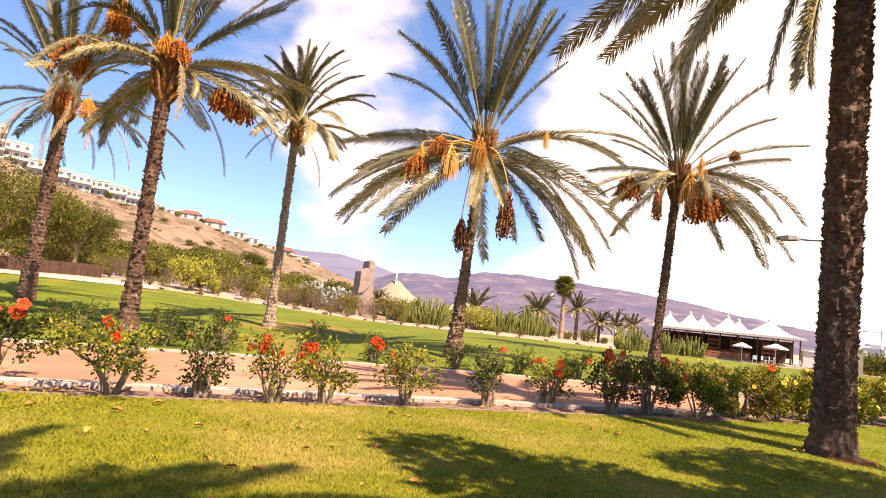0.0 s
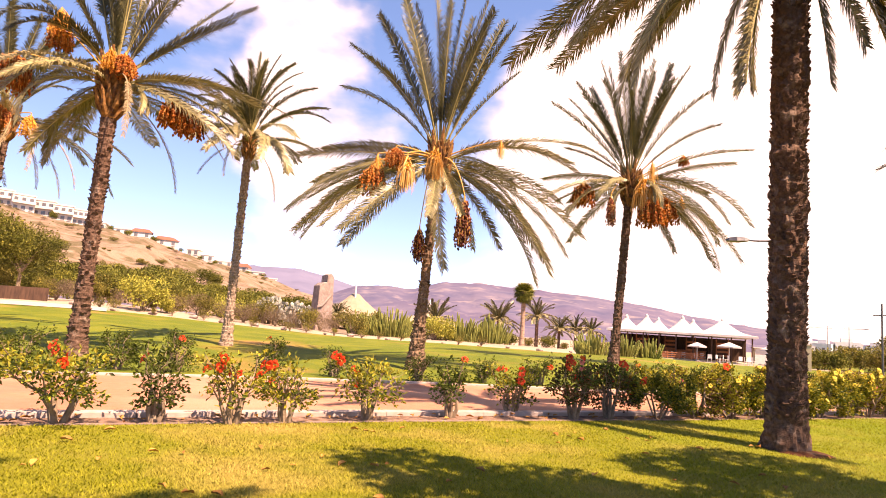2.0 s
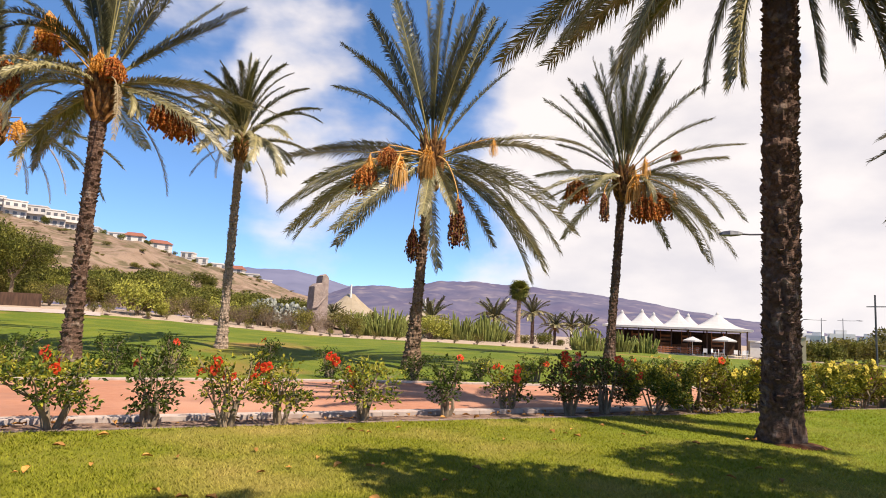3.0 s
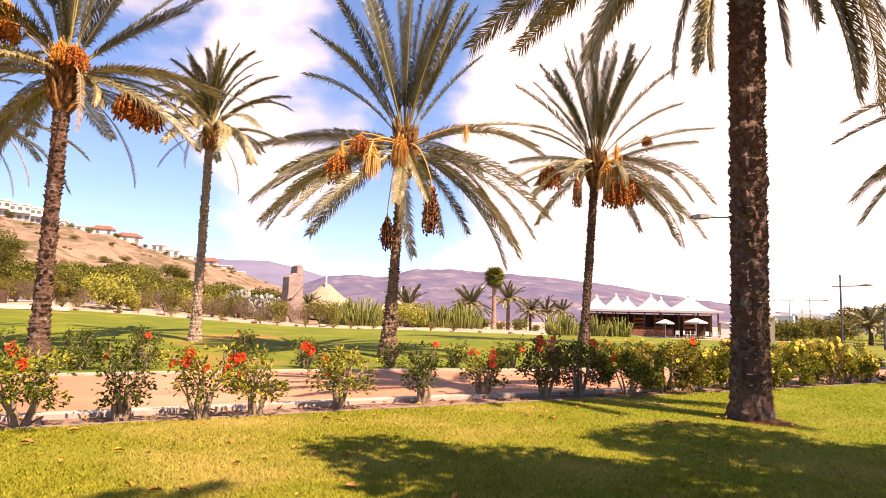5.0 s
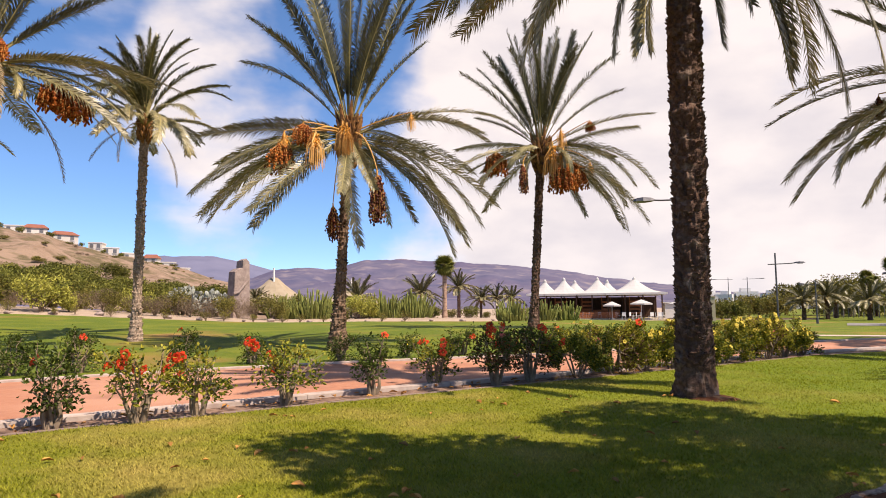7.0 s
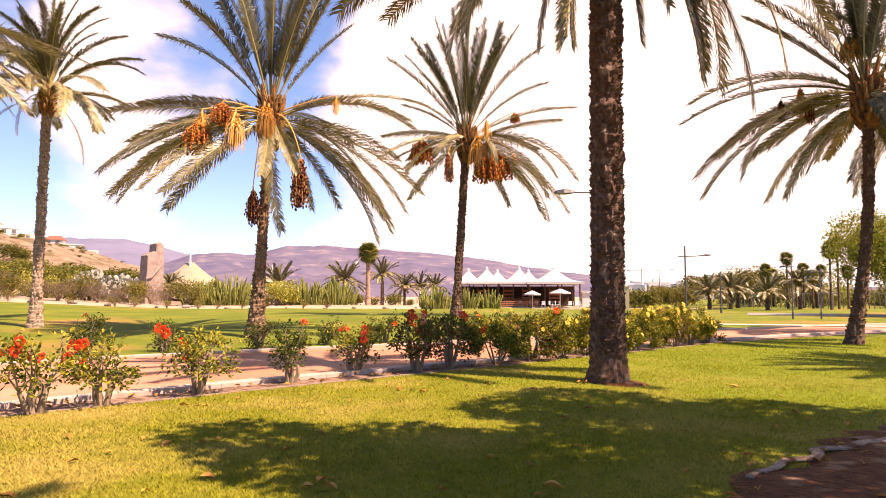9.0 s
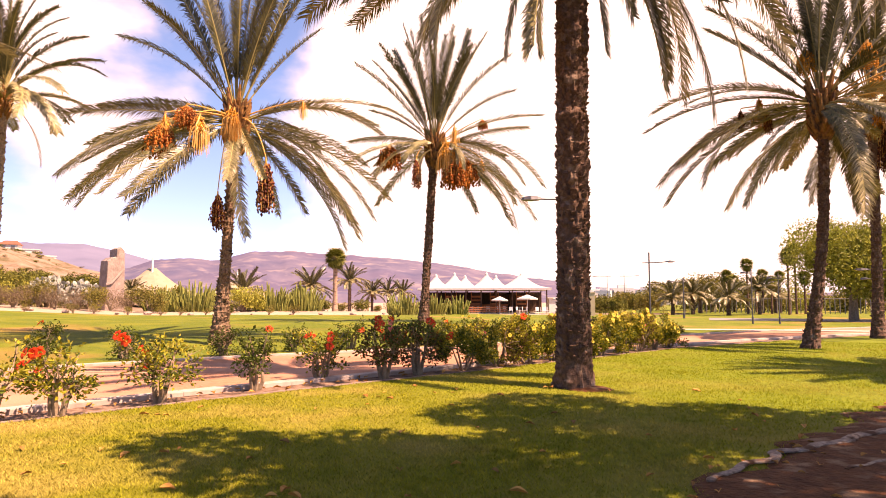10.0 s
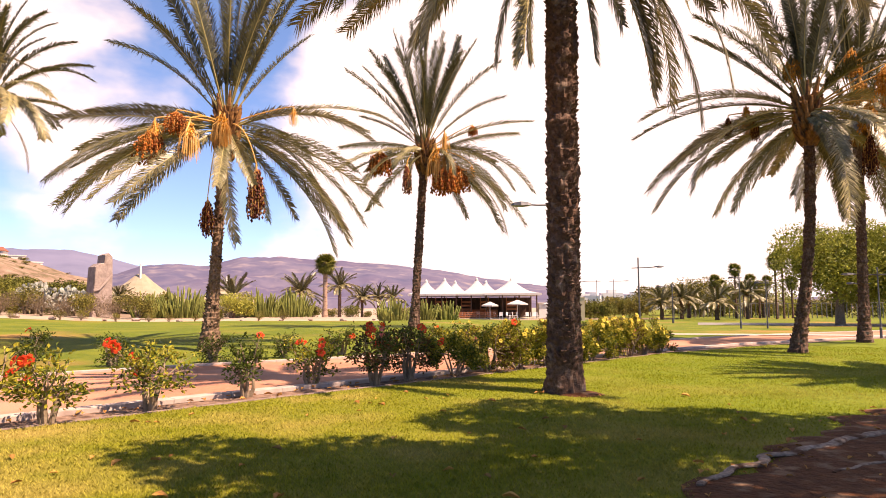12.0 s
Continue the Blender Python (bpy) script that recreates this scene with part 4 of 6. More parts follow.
for n, (x, y, tall, wide, leaves, tones, flowers, low, label) in enumerate((
        (-8.3, 7.6, 1.15, 1.4, 900, ("green",), (("red", 3),), 0.3, R),
        (-6.3, 7.65, 1.12, 1.75, 950, ("green", "sun"), (("red", 6),), 0.3, R),
        (-5.45, 8.5, 1.05, 0.60, 420, ("green",), (("red", 1),), 0.25, "slender hibiscus bush with glossy green leaves"),
        (-4.42, 8.75, 1.05, 1.05, 480, ("sun", "green"), (("red", 5),), 0.4, T),
        (-3.85, 9.35, 0.95, 0.95, 480, ("sun", "green"), (("red", 2),), 0.35, T),
        (-2.85, 10.35, 1.05, 1.15, 620, ("sun", "green"), (("red", 2),), 0.4, T),
        (-1.68, 11.75, 1.08, 0.62, 430, ("green",), (("red", 1),), 0.25, "slender hibiscus bush with glossy green leaves"),
        (-0.62, 12.95, 0.95, 1.0, 520, ("green", "sun"), (("red", 2),), 0.25, R),
        (0.6, 13.1, 1.2, 1.15, 800, ("red", "green"), (("red", 3), ("pink", 2)), 0.15, "hibiscus bush with dark reddish leaves and flowers"),
        (1.35, 13.8, 1.15, 1.0, 760, ("red", "green"), (("red", 3),), 0.15, "hibiscus bush with dark reddish leaves and flowers"),
        (2.45, 14.4, 1.3, 1.5, 1000, ("green", "sun"), (("red", 3), ("yellow", 5)), 0.25, "hibiscus bush with red and yellow flowers"),
        (3.4, 15.2, 1.3, 1.3, 900, ("red", "sun"), (("pink", 3), ("yellow", 8)), 0.15, "hibiscus bush with coral and yellow flowers"),
        (4.25, 15.7, 1.35, 1.4, 1000, ("green", "sun"), (("red", 1), ("yellow", 40)), 0.15, "dense bush covered in yellow flowers"),
        (5.1, 16.4, 1.35, 1.4, 1000, ("red", "sun"), (("red", 3), ("yellow", 40)), 0.15, "dense bush with yellow and red flowers"),
        (6.0, 17.0, 1.35, 1.4, 1000, ("green", "sun"), (("yellow", 44),), 0.12, "dense bush covered in yellow flowers"),
        (6.9, 17.7, 1.38, 1.4, 1000, ("green", "sun"), (("pink", 2), ("yellow", 44)), 0.12, "dense bush with yellow and coral flowers"),
        (7.8, 18.4, 1.38, 1.4, 1000, ("green", "sun"), (("yellow", 44),), 0.12, "dense bush covered in yellow flowers"),
        (8.7, 19.1, 1.35, 1.4, 1000, ("red", "sun"), (("pink", 2), ("yellow", 44)), 0.12, "dense bush with yellow and coral flowers"),
        (9.5, 19.8, 1.3, 1.3, 900, ("green", "sun"), (("yellow", 40),), 0.12, "dense bush covered in yellow flowers"),
        (10.4, 20.6, 0.8, 0.9, 500, ("green", "red"), (), 0.1, "low dark green bush at the end of the row"))):
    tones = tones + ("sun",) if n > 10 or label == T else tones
    flowers = flowers + (("red", 5),) if n in (0, 3, 4, 5, 7, 8, 9, 10) else flowers
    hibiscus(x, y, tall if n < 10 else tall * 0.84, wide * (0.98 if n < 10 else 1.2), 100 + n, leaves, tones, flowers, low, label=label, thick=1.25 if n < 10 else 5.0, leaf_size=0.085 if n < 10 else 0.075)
G = "compact dark green hibiscus bush beside the lawn"
for n, (x, y, tall, wide, leaves, flowers) in enumerate((
        (-13.2, 12.3, 1.0, 1.5, 800, (("red", 2),)), (-11.9, 13.2, 1.0, 1.4, 800, (("red", 1),)), (-10.6, 15.0, 1.0, 1.2, 900, ()), (-9.4, 15.7, 1.1, 0.9, 600, (("red", 2),)),
        (-7.6, 17.4, 0.95, 0.85, 560, (("red", 2),)), (-5.85, 17.9, 0.8, 0.65, 380, ()), (-3.55, 18.8, 0.75, 0.75, 380, ()), (-1.75, 20.0, 0.75, 0.6, 380, ()),
        (-0.1, 20.9, 1.0, 0.95, 600, (("red", 2),)), (1.3, 21.4, 0.85, 0.8, 500, (("red", 2),)), (2.7, 22.0, 0.9, 1.0, 560, (("red", 2),)), (4.2, 22.7, 0.9, 1.0, 560, (("yellow", 4),)),
        (5.9, 23.4, 0.95, 1.1, 600, (("yellow", 6),)), (7.6, 24.2, 0.95, 1.1, 600, (("yellow", 6),)), (9.3, 25.0, 0.9, 1.1, 600, (("yellow", 6),)))):
    hibiscus(x, y, tall, wide, 200 + n, leaves, ("green",), flowers, 0.08, 6, G, 0.08, 1.7, "bushes between path and lawn")

# ---------------------------------------------------------------- shrubs, cactus and palms of the far bed


def clump_mesh(seed, tall, wide, leaves, size, mat, lumps=9, low=0.05, narrow=False):
    """Foliage of many small leaves, gathered in lumps with gaps between them."""
    rnd = random.Random(seed)
    b = Build()
    cores = []
    for k in range(lumps):
        a, r = rnd.uniform(0, math.tau), wide * 0.36 * math.sqrt(rnd.random())
        h = rnd.uniform(low + 0.22, 0.84)
        cores.append((Vector((math.cos(a) * r, math.sin(a) * r, tall * h)), rnd.uniform(0.16, 0.26) * wide))
    for k in range(leaves):
        c, r = cores[k % lumps]
        way = rand_way(rnd)
        p = c + Vector((way.x * r, way.y * r, way.z * min(r, tall * 0.25))) * rnd.uniform(0.75, 1.1)
        if p.z < 0:
            p.z = abs(p.z) * 0.3
        b.leaf(p, (rand_way(rnd) + way * (0.8 if narrow else 0.35) + Vector((0, 0, 0.8 if narrow else 0.0))).normalized(), way + rand_way(rnd) * 0.45, size * rnd.uniform(0.7, 1.4), size * (0.18 if narrow else 0.5) * rnd.uniform(0.7, 1.3))
    return b.mesh("foliage", mat), cores


def wood_mesh(seed, cores, foot_r, mat=M_STEM):
    b = Build()
    rnd = random.Random(seed)
    for c, r in cores:
        mid = Vector((c.x * 0.35, c.y * 0.35, c.z * 0.45)) + rand_way(rnd) * foot_r
        b.tube([Vector((rnd.uniform(-1, 1) * foot_r, rnd.uniform(-1, 1) * foot_r, -0.15)), mid, c], [foot_r * 0.55, foot_r * 0.4, foot_r * 0.12], 5)
    return b.mesh("branchwork", mat)


SHRUBS = {}
for sort, mat, tall, wide, leaves, size, narrow in (("olive", M_SHRUB, 2.0, 2.6, 1500, 0.16, False), ("yellow", M_SHRUB_YEL, 1.8, 2.4, 1500, 0.17, False),
                                                    ("brown", M_SHRUB_BRN, 1.6, 2.4, 1700, 0.16, True), ("dark", M_TREE_DARK, 3.0, 3.6, 2000, 0.22, False), ("grey", M_SHRUB, 1.0, 1.2, 700, 0.14, True)):
    for v in range(2):
        fol, cores = clump_mesh(hash_seed := (len(SHRUBS) * 7 + 300), tall, wide, leaves, size, mat, 11, narrow=narrow)
        SHRUBS[sort, v] = (fol, wood_mesh(hash_seed, cores, 0.07))
SHRUB_LABEL = {"olive": "rounded olive green shrub on dry ground", "yellow": "bright yellow-green shrub on dry ground", "brown": "twiggy brownish shrub in a gravel bed",
               "dark": "large dark green shrub below the hillside", "grey": "small tufted grey-green plant in gravel"}


def shrub(sort, az, r, size=1.0, flat=1.0, v=0):
    x, y = polar(az, r)
    ob = thing("shrub", x, y, None, (az * 77) % 360, SHRUB_LABEL[sort], "shrub", "shrubs of the dry bed")
    fol, wood = SHRUBS[sort, v]
    m = Matrix.Diagonal((size, size, size * flat, 1))
    child("foliage", fol, ob, m)
    child("branchwork", wood, ob, m)
    return ob


rs = random.Random(77)
for k in range(19):
    shrub("brown" if k % 3 else "olive", -40.5 + 1.35 * k + rs.uniform(-0.4, 0.4), 58.5 + rs.uniform(-1, 2), rs.uniform(0.72, 1.08), rs.uniform(0.8, 1.05), k % 2)
for az, r, s in ((-33.4, 56.6, 1.35), (-31.6, 57.2, 0.8), (-27.4, 60.5, 1.0), (-9.4, 59.5, 1.05), (-8.2, 60.0, 1.0), (-26.4, 62, 0.9)):
    shrub("yellow", az, r, s, 1.0, int(s * 20) % 2)
for k in range(16):
    shrub("grey", -37 + 2.1 * k + rs.uniform(-0.6, 0.6), 54.2 + rs.uniform(0, 1.2), rs.uniform(0.55, 0.95), 0.8, k % 2)
for k in range(15):
    shrub("dark" if k % 3 else "olive", -43 + 2.0 * k + rs.uniform(-0.5, 0.5), 66 + rs.uniform(-3, 8), rs.uniform(0.7, 1.6) * (1 - 0.015 * k), 1.0, k % 2)
for k in range(13):
    shrub(("dark", "olive", "dark", "dark", "yellow")[k % 5], -46 + 2.0 * k + rs.uniform(-0.7, 0.7), 82 + rs.uniform(-6, 10), rs.uniform(1.1, 2.4) * (1 - 0.030 * k), 1.0, k % 2)
for k in range(16):
    shrub("olive" if k % 2 else "dark", -15 + 1.55 * k, 74 + rs.uniform(-3, 8), rs.uniform(0.55, 0.9), 0.8, k % 2)


def cactus_column(seed):
    """A ribbed column of unit height with a rounded head."""
    b = Build()
    ribs, sway = 5, (0.05, -0.07)[seed % 2]
    n = ribs * 2
    profile = ((0, 0.85), (0.12, 0.7), (0.3, 1.0), (0.5, 0.9), (0.7, 1.0), (0.88, 0.95), (0.96, 0.7), (1.0, 0.25))
    for t, grow in profile:
        r = 0.06 * grow
        b.v.extend(Vector((math.cos(k * math.pi / ribs) * r * (1.0 if k % 2 else 0.66) + sway * t * t, math.sin(k * math.pi / ribs) * r * (1.0 if k % 2 else 0.66), t)) for k in range(n))
    for i in range(len(profile) - 1):
        b.f.extend((i * n + k, i * n + (k + 1) % n, (i + 1) * n + (k + 1) % n, (i + 1) * n + k) for k in range(n))
    b.f.append(tuple(range((len(profile) - 1) * n, len(profile) * n)))
    b.s = [0] * len(b.f)
    return b.mesh("column", M_CACTUS)


COLUMNS = [cactus_column(i) for i in range(2)]


def cactus_clump(az, r, wide, tall, count, seed):
    rnd = random.Random(seed)
    x, y = polar(az, r)
    ob = thing("candelabra_cactus", x, y, None, 0, "dense clump of tall ribbed green cactus columns", "cactus", "cactus clumps in the bed")
    for k in range(int(count * 1.6)):
        a, d = rnd.uniform(0, math.tau), math.sqrt(rnd.random()) * wide * 0.5
        h = tall * (1.0 - 0.5 * (d / (wide * 0.5)) ** 2) * rnd.choice((0.35, 0.55, 0.75, 0.9, 1.0)) * rnd.uniform(0.85, 1.15)
        px, py = math.cos(a) * d * 0.92, math.sin(a) * d * 0.5
        lean = 20 * d / (wide * 0.5) + rnd.gauss(0, 7)
        child("column", COLUMNS[k % 2], ob, pose(px, py, -0.05, 0, 0, math.degrees(a)) @ pose(0, 0, 0, 0, lean, 0) @ Matrix.Diagonal((1.05, 1.05, h, 1)))


cactus_clump(-13.2, 60.5, 4.0, 2.6, 130, 1)
cactus_clump(-15.6, 61.0, 3.0, 2.2, 80, 2)
cactus_clump(-6.9, 61.0, 3.5, 2.45, 105, 3)
cactus_clump(-4.3, 61.5, 3.5, 2.5, 105, 4)
cactus_clump(4.4, 52.5, 2.6, 1.9, 70, 5)
cactus_clump(7.0, 53.5, 2.0, 1.75, 56, 6)
cactus_clump(9.0, 54.5, 2.0, 1.7, 56, 7)


def stone_mesh(seed):
    b = bmesh.new()
    bmesh.ops.create_icosphere(b, subdivisions=2, radius=0.5)
    for v in b.verts:
        v.co *= 1 + 0.35 * noise.noise(v.co * 1.6 + Vector((seed * 3.1, 0, 0)))
        v.co.z *= 0.55
    me = bpy.data.meshes.new("boulder")
    b.to_mesh(me)
    b.free()
    me.materials.append(M_ROCK)
    return me


STONES = [stone_mesh(i) for i in range(3)]
for k in range(17):
    az, r = -38 + 2.7 * k + rs.uniform(-0.5, 0.5), 53.6 + rs.uniform(-0.3, 2.6)
    x, y = polar(az, r)
    ob = tagged(new("boulder", STONES[k % 3]), "weathered brown boulder edging the bed", "rock", "boulders edging the bed")
    ob.matrix_basis = pose(x, y, height(x, y) + 0.02, 0, 0, rs.uniform(0, 360)) @ Matrix.Scale(rs.uniform(0.3, 0.8), 4)


def prickly_pear(az, r, wide, tall, pads, seed):
    rnd = random.Random(seed)
    x, y = polar(az, r)
    ob = thing("prickly_pear", x, y, None, 0, "broad prickly pear cactus with pale grey pads", "cactus")
    b = Build()
    for k in range(pads):
        a, d = rnd.uniform(0, math.tau), math.sqrt(rnd.random()) * wide * 0.5
        p = Vector((math.cos(a) * d, math.sin(a) * d * 0.5, tall * (0.1 + 0.85 * rnd.random() * (1 - 0.3 * (2 * d / wide) ** 2))))
        up = (Vector((0, 0, 1)) + rand_way(rnd) * 0.6).normalized()
        side = up.cross(rand_way(rnd)).normalized()
        nor = up.cross(side) * 0.03
        h, w = rnd.uniform(0.3, 0.46), rnd.uniform(0.14, 0.2)
        ring = [p + up * h * (0.5 - 0.5 * math.cos(q * math.tau / 8)) + side * w * math.sin(q * math.tau / 8) for q in range(8)]
        mid = p + up * h * 0.55
        b.add(ring + [mid + nor, mid - nor], [(q, (q + 1) % 8, 8) for q in range(8)] + [((q + 1) % 8, q, 9) for q in range(8)])
    child("crown", b.mesh("crown", M_PEAR), ob)
    for k in range(8):
        a = rnd.uniform(0, math.tau)
        s = Build()
        s.tube([(0.5 * math.cos(a), 0.3 * math.sin(a), -0.1), (wide * 0.3 * math.cos(a), wide * 0.15 * math.sin(a), tall * 0.7)], [0.12, 0.07], 6)
        child("stem", s.mesh("stem", M_SHRUB_BRN), ob)


prickly_pear(-23.4, 62, 2.8, 2.5, 210, 1)
prickly_pear(-21.2, 63, 2.6, 2.4, 190, 2)


def sculpture(az, r):
    """A tall split stone: a high slab with a shoulder and a slanting cleft."""
    x, y = polar(az, r)
    ob = thing("stone_monument", x, y, None, -az + 20, "tall carved stone monument with a stepped top", "monument")
    outline = ((-1.05, 0), (1.1, 0), (1.02, 3.0), (0.95, 5.6), (0.55, 5.95), (0.1, 5.75), (0.05, 5.0), (-0.35, 4.95), (-0.9, 4.6), (-1.0, 2.4))
    b = Build()
    for depth, grow in ((-0.55, 0.94), (-0.42, 1.0), (1.2, 1.0), (1.35, 0.94)):
        b.v.extend(Vector((px * grow, depth + 0.10 * noise.noise((px * 2, pz, depth)), pz * (0.985 if grow < 1 else 1))) for px, pz in outline)
    n = len(outline)
    for i in range(3):
        b.f.extend((i * n + k, i * n + (k + 1) % n, (i + 1) * n + (k + 1) % n, (i + 1) * n + k) for k in range(n))
    b.f += [tuple(range(n))[::-1], tuple(range(3 * n, 4 * n))]
    b.s = [0] * len(b.f)
    child("slab", b.mesh("slab", M_ROCK), ob, Matrix.Diagonal((0.8, 0.95, 0.97, 1)))
    c = Build()
    c.add([Vector(p) for p in ((-1.0, -0.62, 2.3), (-0.4, -0.75, 2.5), (0.95, -0.62, 3.8), (0.9, -0.62, 4.15), (-0.3, -0.7, 2.85), (-1.0, -0.6, 2.5))], [(0, 1, 2, 3, 4, 5)])
    c.add([Vector(p) for p in ((-1.0, -0.40, 2.3), (-0.4, -0.40, 2.5), (0.95, -0.40, 3.8), (0.9, -0.40, 4.15), (-0.3, -0.40, 2.85), (-1.0, -0.40, 2.5))], [(5, 4, 3, 2, 1, 0)])
    c.f += [(k, (k + 1) % 6, 6 + (k + 1) % 6, 6 + k) for k in range(6)]
    c.s += [0] * 6
    child("ledge", c.mesh("ledge", M_ROCK), ob, Matrix.Diagonal((0.8, 0.95, 0.97, 1)))


sculpture(-19.1, 66)


def canopy_mesh(half, eave, peak, mat, rim=0.25, steps=6):
    """One bay of a tent roof: four sides that sweep up to a capped peak."""
    b = Build()
    n = 16
    for i in range(steps + 1):
        t = i / steps
        z = eave + (peak - eave) * t ** 1.7
        for k in range(n):
            a = k * math.tau / n
            sq = 1 / max(abs(math.cos(a)), abs(math.sin(a)))
            r = half * (1 - t * 0.93) * (sq * (1 - t) + t)
            b.v.append(Vector((math.cos(a) * r, math.sin(a) * r, z)))
    for i in range(steps):
        b.f.extend((i * n + k, i * n + (k + 1) % n, (i + 1) * n + (k + 1) % n, (i + 1) * n + k) for k in range(n))
    b.f.append(tuple(range(steps * n, (steps + 1) * n)))
    b.s = [0] * len(b.f)
    b.tube([(0, 0, peak - 0.05), (0, 0, peak + 0.18), (0, 0, peak + 0.4)], [0.24, 0.2, 0.03], 10)
    m = len(b.v)
    for k in range(n):
        v = b.v[k]
        b.v += [v.copy(), v - Vector((0, 0, rim))]
    b.f.extend((m + 2 * k, m + 2 * ((k + 1) % n), m + 2 * ((k + 1) % n) + 1, m + 2 * k + 1) for k in range(n))
    b.s = [0] * len(b.f)
    return b.mesh("canopy", mat)


def chair(x, y, turn):
    ob = thing("cafe_chair", x, y, None, turn, "white cafe chair on the terrace", "chair", "cafe chairs on the terrace")
    b = Build()
    b.box((-0.22, -0.22, 0.42), (0.22, 0.22, 0.46))
    child("seat", b.mesh("seat", M_PAINT), ob)
    b = Build()
    b.box((-0.22, 0.19, 0.46), (0.22, 0.23, 0.88))
    child("backrest", b.mesh("backrest", M_PAINT), ob)
    for lx in (-0.19, 0.19):
        for ly in (-0.19, 0.19):
            b = Build()
            b.tube([(lx, ly, 0), (lx, ly, 0.42)], 0.022, 6)
            child("leg", b.mesh("leg", M_PAINT), ob)


def parasol(az, r, tall, wide):
    x, y = polar(az, r)
    ob = thing("parasol", x, y, None, 0, "open white parasol on the cafe terrace", "parasol", "parasols on the terrace")
    b = Build()
    n = 8
    for z, rr in ((tall - 0.6, 0.99), (tall - 0.45, 1.0), (tall, 0.06)):
        b.v.extend(Vector((math.cos(k * math.tau / n) * wide / 2 * rr, math.sin(k * math.tau / n) * wide / 2 * rr, z)) for k in range(n))
    b.f = [(i * n + k, i * n + (k + 1) % n, (i + 1) * n + (k + 1) % n, (i + 1) * n + k) for i in range(2) for k in range(n)] + [tuple(range(2 * n, 3 * n))]
    b.s = [0] * len(b.f)
    child("canopy", b.mesh("canopy", M_CANVAS), ob)
    b = Build()
    b.tube([(0, 0, 0), (0, 0, tall - 0.05)], 0.035, 8)
    child("pole", b.mesh("pole", M_PAINT), ob)
    b = Build()
    b.tube([(0, 0, 0), (0, 0, 0.1)], [0.35, 0.3], 12)
    child("base", b.mesh("base", M_STEEL), ob)


def restaurant():
    x, y = polar(11.3, 88)
    ob = thing("restaurant_pavilion", x, y, None, -11.3, "open restaurant pavilion under white peaked tent roofs", "restaurant")
    for px, half, peak in ((-6.3, 2.3, 4.9), (-3.8, 2.4, 5.1), (0.55, 2.6, 5.1), (5.2, 3.7, 5.05)):
        child("canopy", canopy_mesh(half, 3.3, peak, M_CANVAS), ob, pose(px, 0, 0), "white peaked canvas roof")
    small = canopy_mesh(2.3, 3.35, 4.95, M_CANVAS)
    for px in (-2.5, 1.9):
        child("canopy", small, ob, pose(px, 5.0, 0), "white peaked canvas roof")
    b = Build()
    b.box((-8.3, -2.1, 3.05), (8.6, 7.0, 3.28))
    child("roof_edge", b.mesh("roof_edge", M_CANVAS), ob)
    for px in (-8.0, -6.0, -4.1, -2.2, -0.2, 1.8, 3.9, 6.1, 8.4):
        for py in (-1.9, 6.6):
            b = Build()
            b.tube([(px, py, 0), (px, py, 3.06)], 0.09, 8)
            child("post", b.mesh("post", M_DARKWOOD), ob)
    # dark sheet added for the shade inside the open pavilion
    b = Build()
    b.box((-8.2, 6.8, 0), (8.4, 7.0, 2.9))
    child("back_wall", b.mesh("back_wall", M_DARKWOOD), ob)
    b = Build()
    b.box((-5.5, 3.8, 0), (3.5, 4.5, 1.1))
    b.box((-5.6, 3.7, 1.1), (3.6, 4.6, 1.16))
    child("bar_counter", b.mesh("bar_counter", M_FENCE), ob)
    b = Build()
    b.box((-8.6, -2.6, -0.3), (9.0, 7.2, 0.06))
    child("terrace_floor", b.mesh("terrace_floor", M_CREAM), ob)
    for px in np.arange(-8.2, 3.0, 1.4):
        b = Build()
        b.box((px, -2.45, 0.0), (px + 0.08, -2.37, 0.95))
        child("fence_post", b.mesh("fence_post", M_FENCE), ob)
        for z in (0.2, 0.45, 0.7):
            b = Build()
            b.box((px + 0.08, -2.43, z), (px + 1.4, -2.39, z + 0.14))
            child("fence_rail", b.mesh("fence_rail", M_FENCE), ob)
    for px, wide in ((-7.6, 1.2), (-5.2, 1.6), (-1.6, 1.4), (1.0, 1.2), (4.6, 1.5)):
        b = Build()
        for k in range(5):
            b.box((px, 2.2, 0.1 + 0.5 * k), (px + wide, 2.28, 0.34 + 0.5 * k))
        b.box((px, 2.15, 0), (px + 0.1, 2.32, 2.9))
        b.box((px + wide - 0.1, 2.15, 0), (px + wide, 2.32, 2.9))
        child("slatted_screen", b.mesh("slatted_screen", M_FENCE), ob, None, "red-stained slatted timber screen")
    for px in (-6.9, -4.9, -3.0, -1.0, 0.9, 2.9, 5.0):
        b = Build()
        b.box((px - 0.35, 0.2, 0.72), (px + 0.35, 0.9, 0.76))
        b.tube([(px, 0.55, 0.05), (px, 0.55, 0.72)], 0.05, 6)
        child("table", b.mesh("table", M_PAINT), ob, None, "white terrace table")
    b = Build()
    b.box((9.2, 3.0, 0), (11.0, 6.0, 2.0))
    b.box((9.0, 2.8, 2.0), (11.2, 6.2, 2.12))
    child("kiosk", b.mesh("kiosk", M_PAINT), ob, None, "low white kiosk")
    rnd = random.Random(5)
    for k in range(14):
        cx, cy = polar(14.2 + rnd.uniform(-0.6, 4.4), 79 + rnd.uniform(-2, 5))
        chair(cx, cy, rnd.uniform(0, 360))
    for k in range(8):
        cx, cy = polar(8 + 0.75 * k, 88 + rnd.uniform(-0.6, 2))
        chair(cx, cy, rnd.uniform(0, 360))


restaurant()
parasol(15.2, 79, 2.35, 2.6)
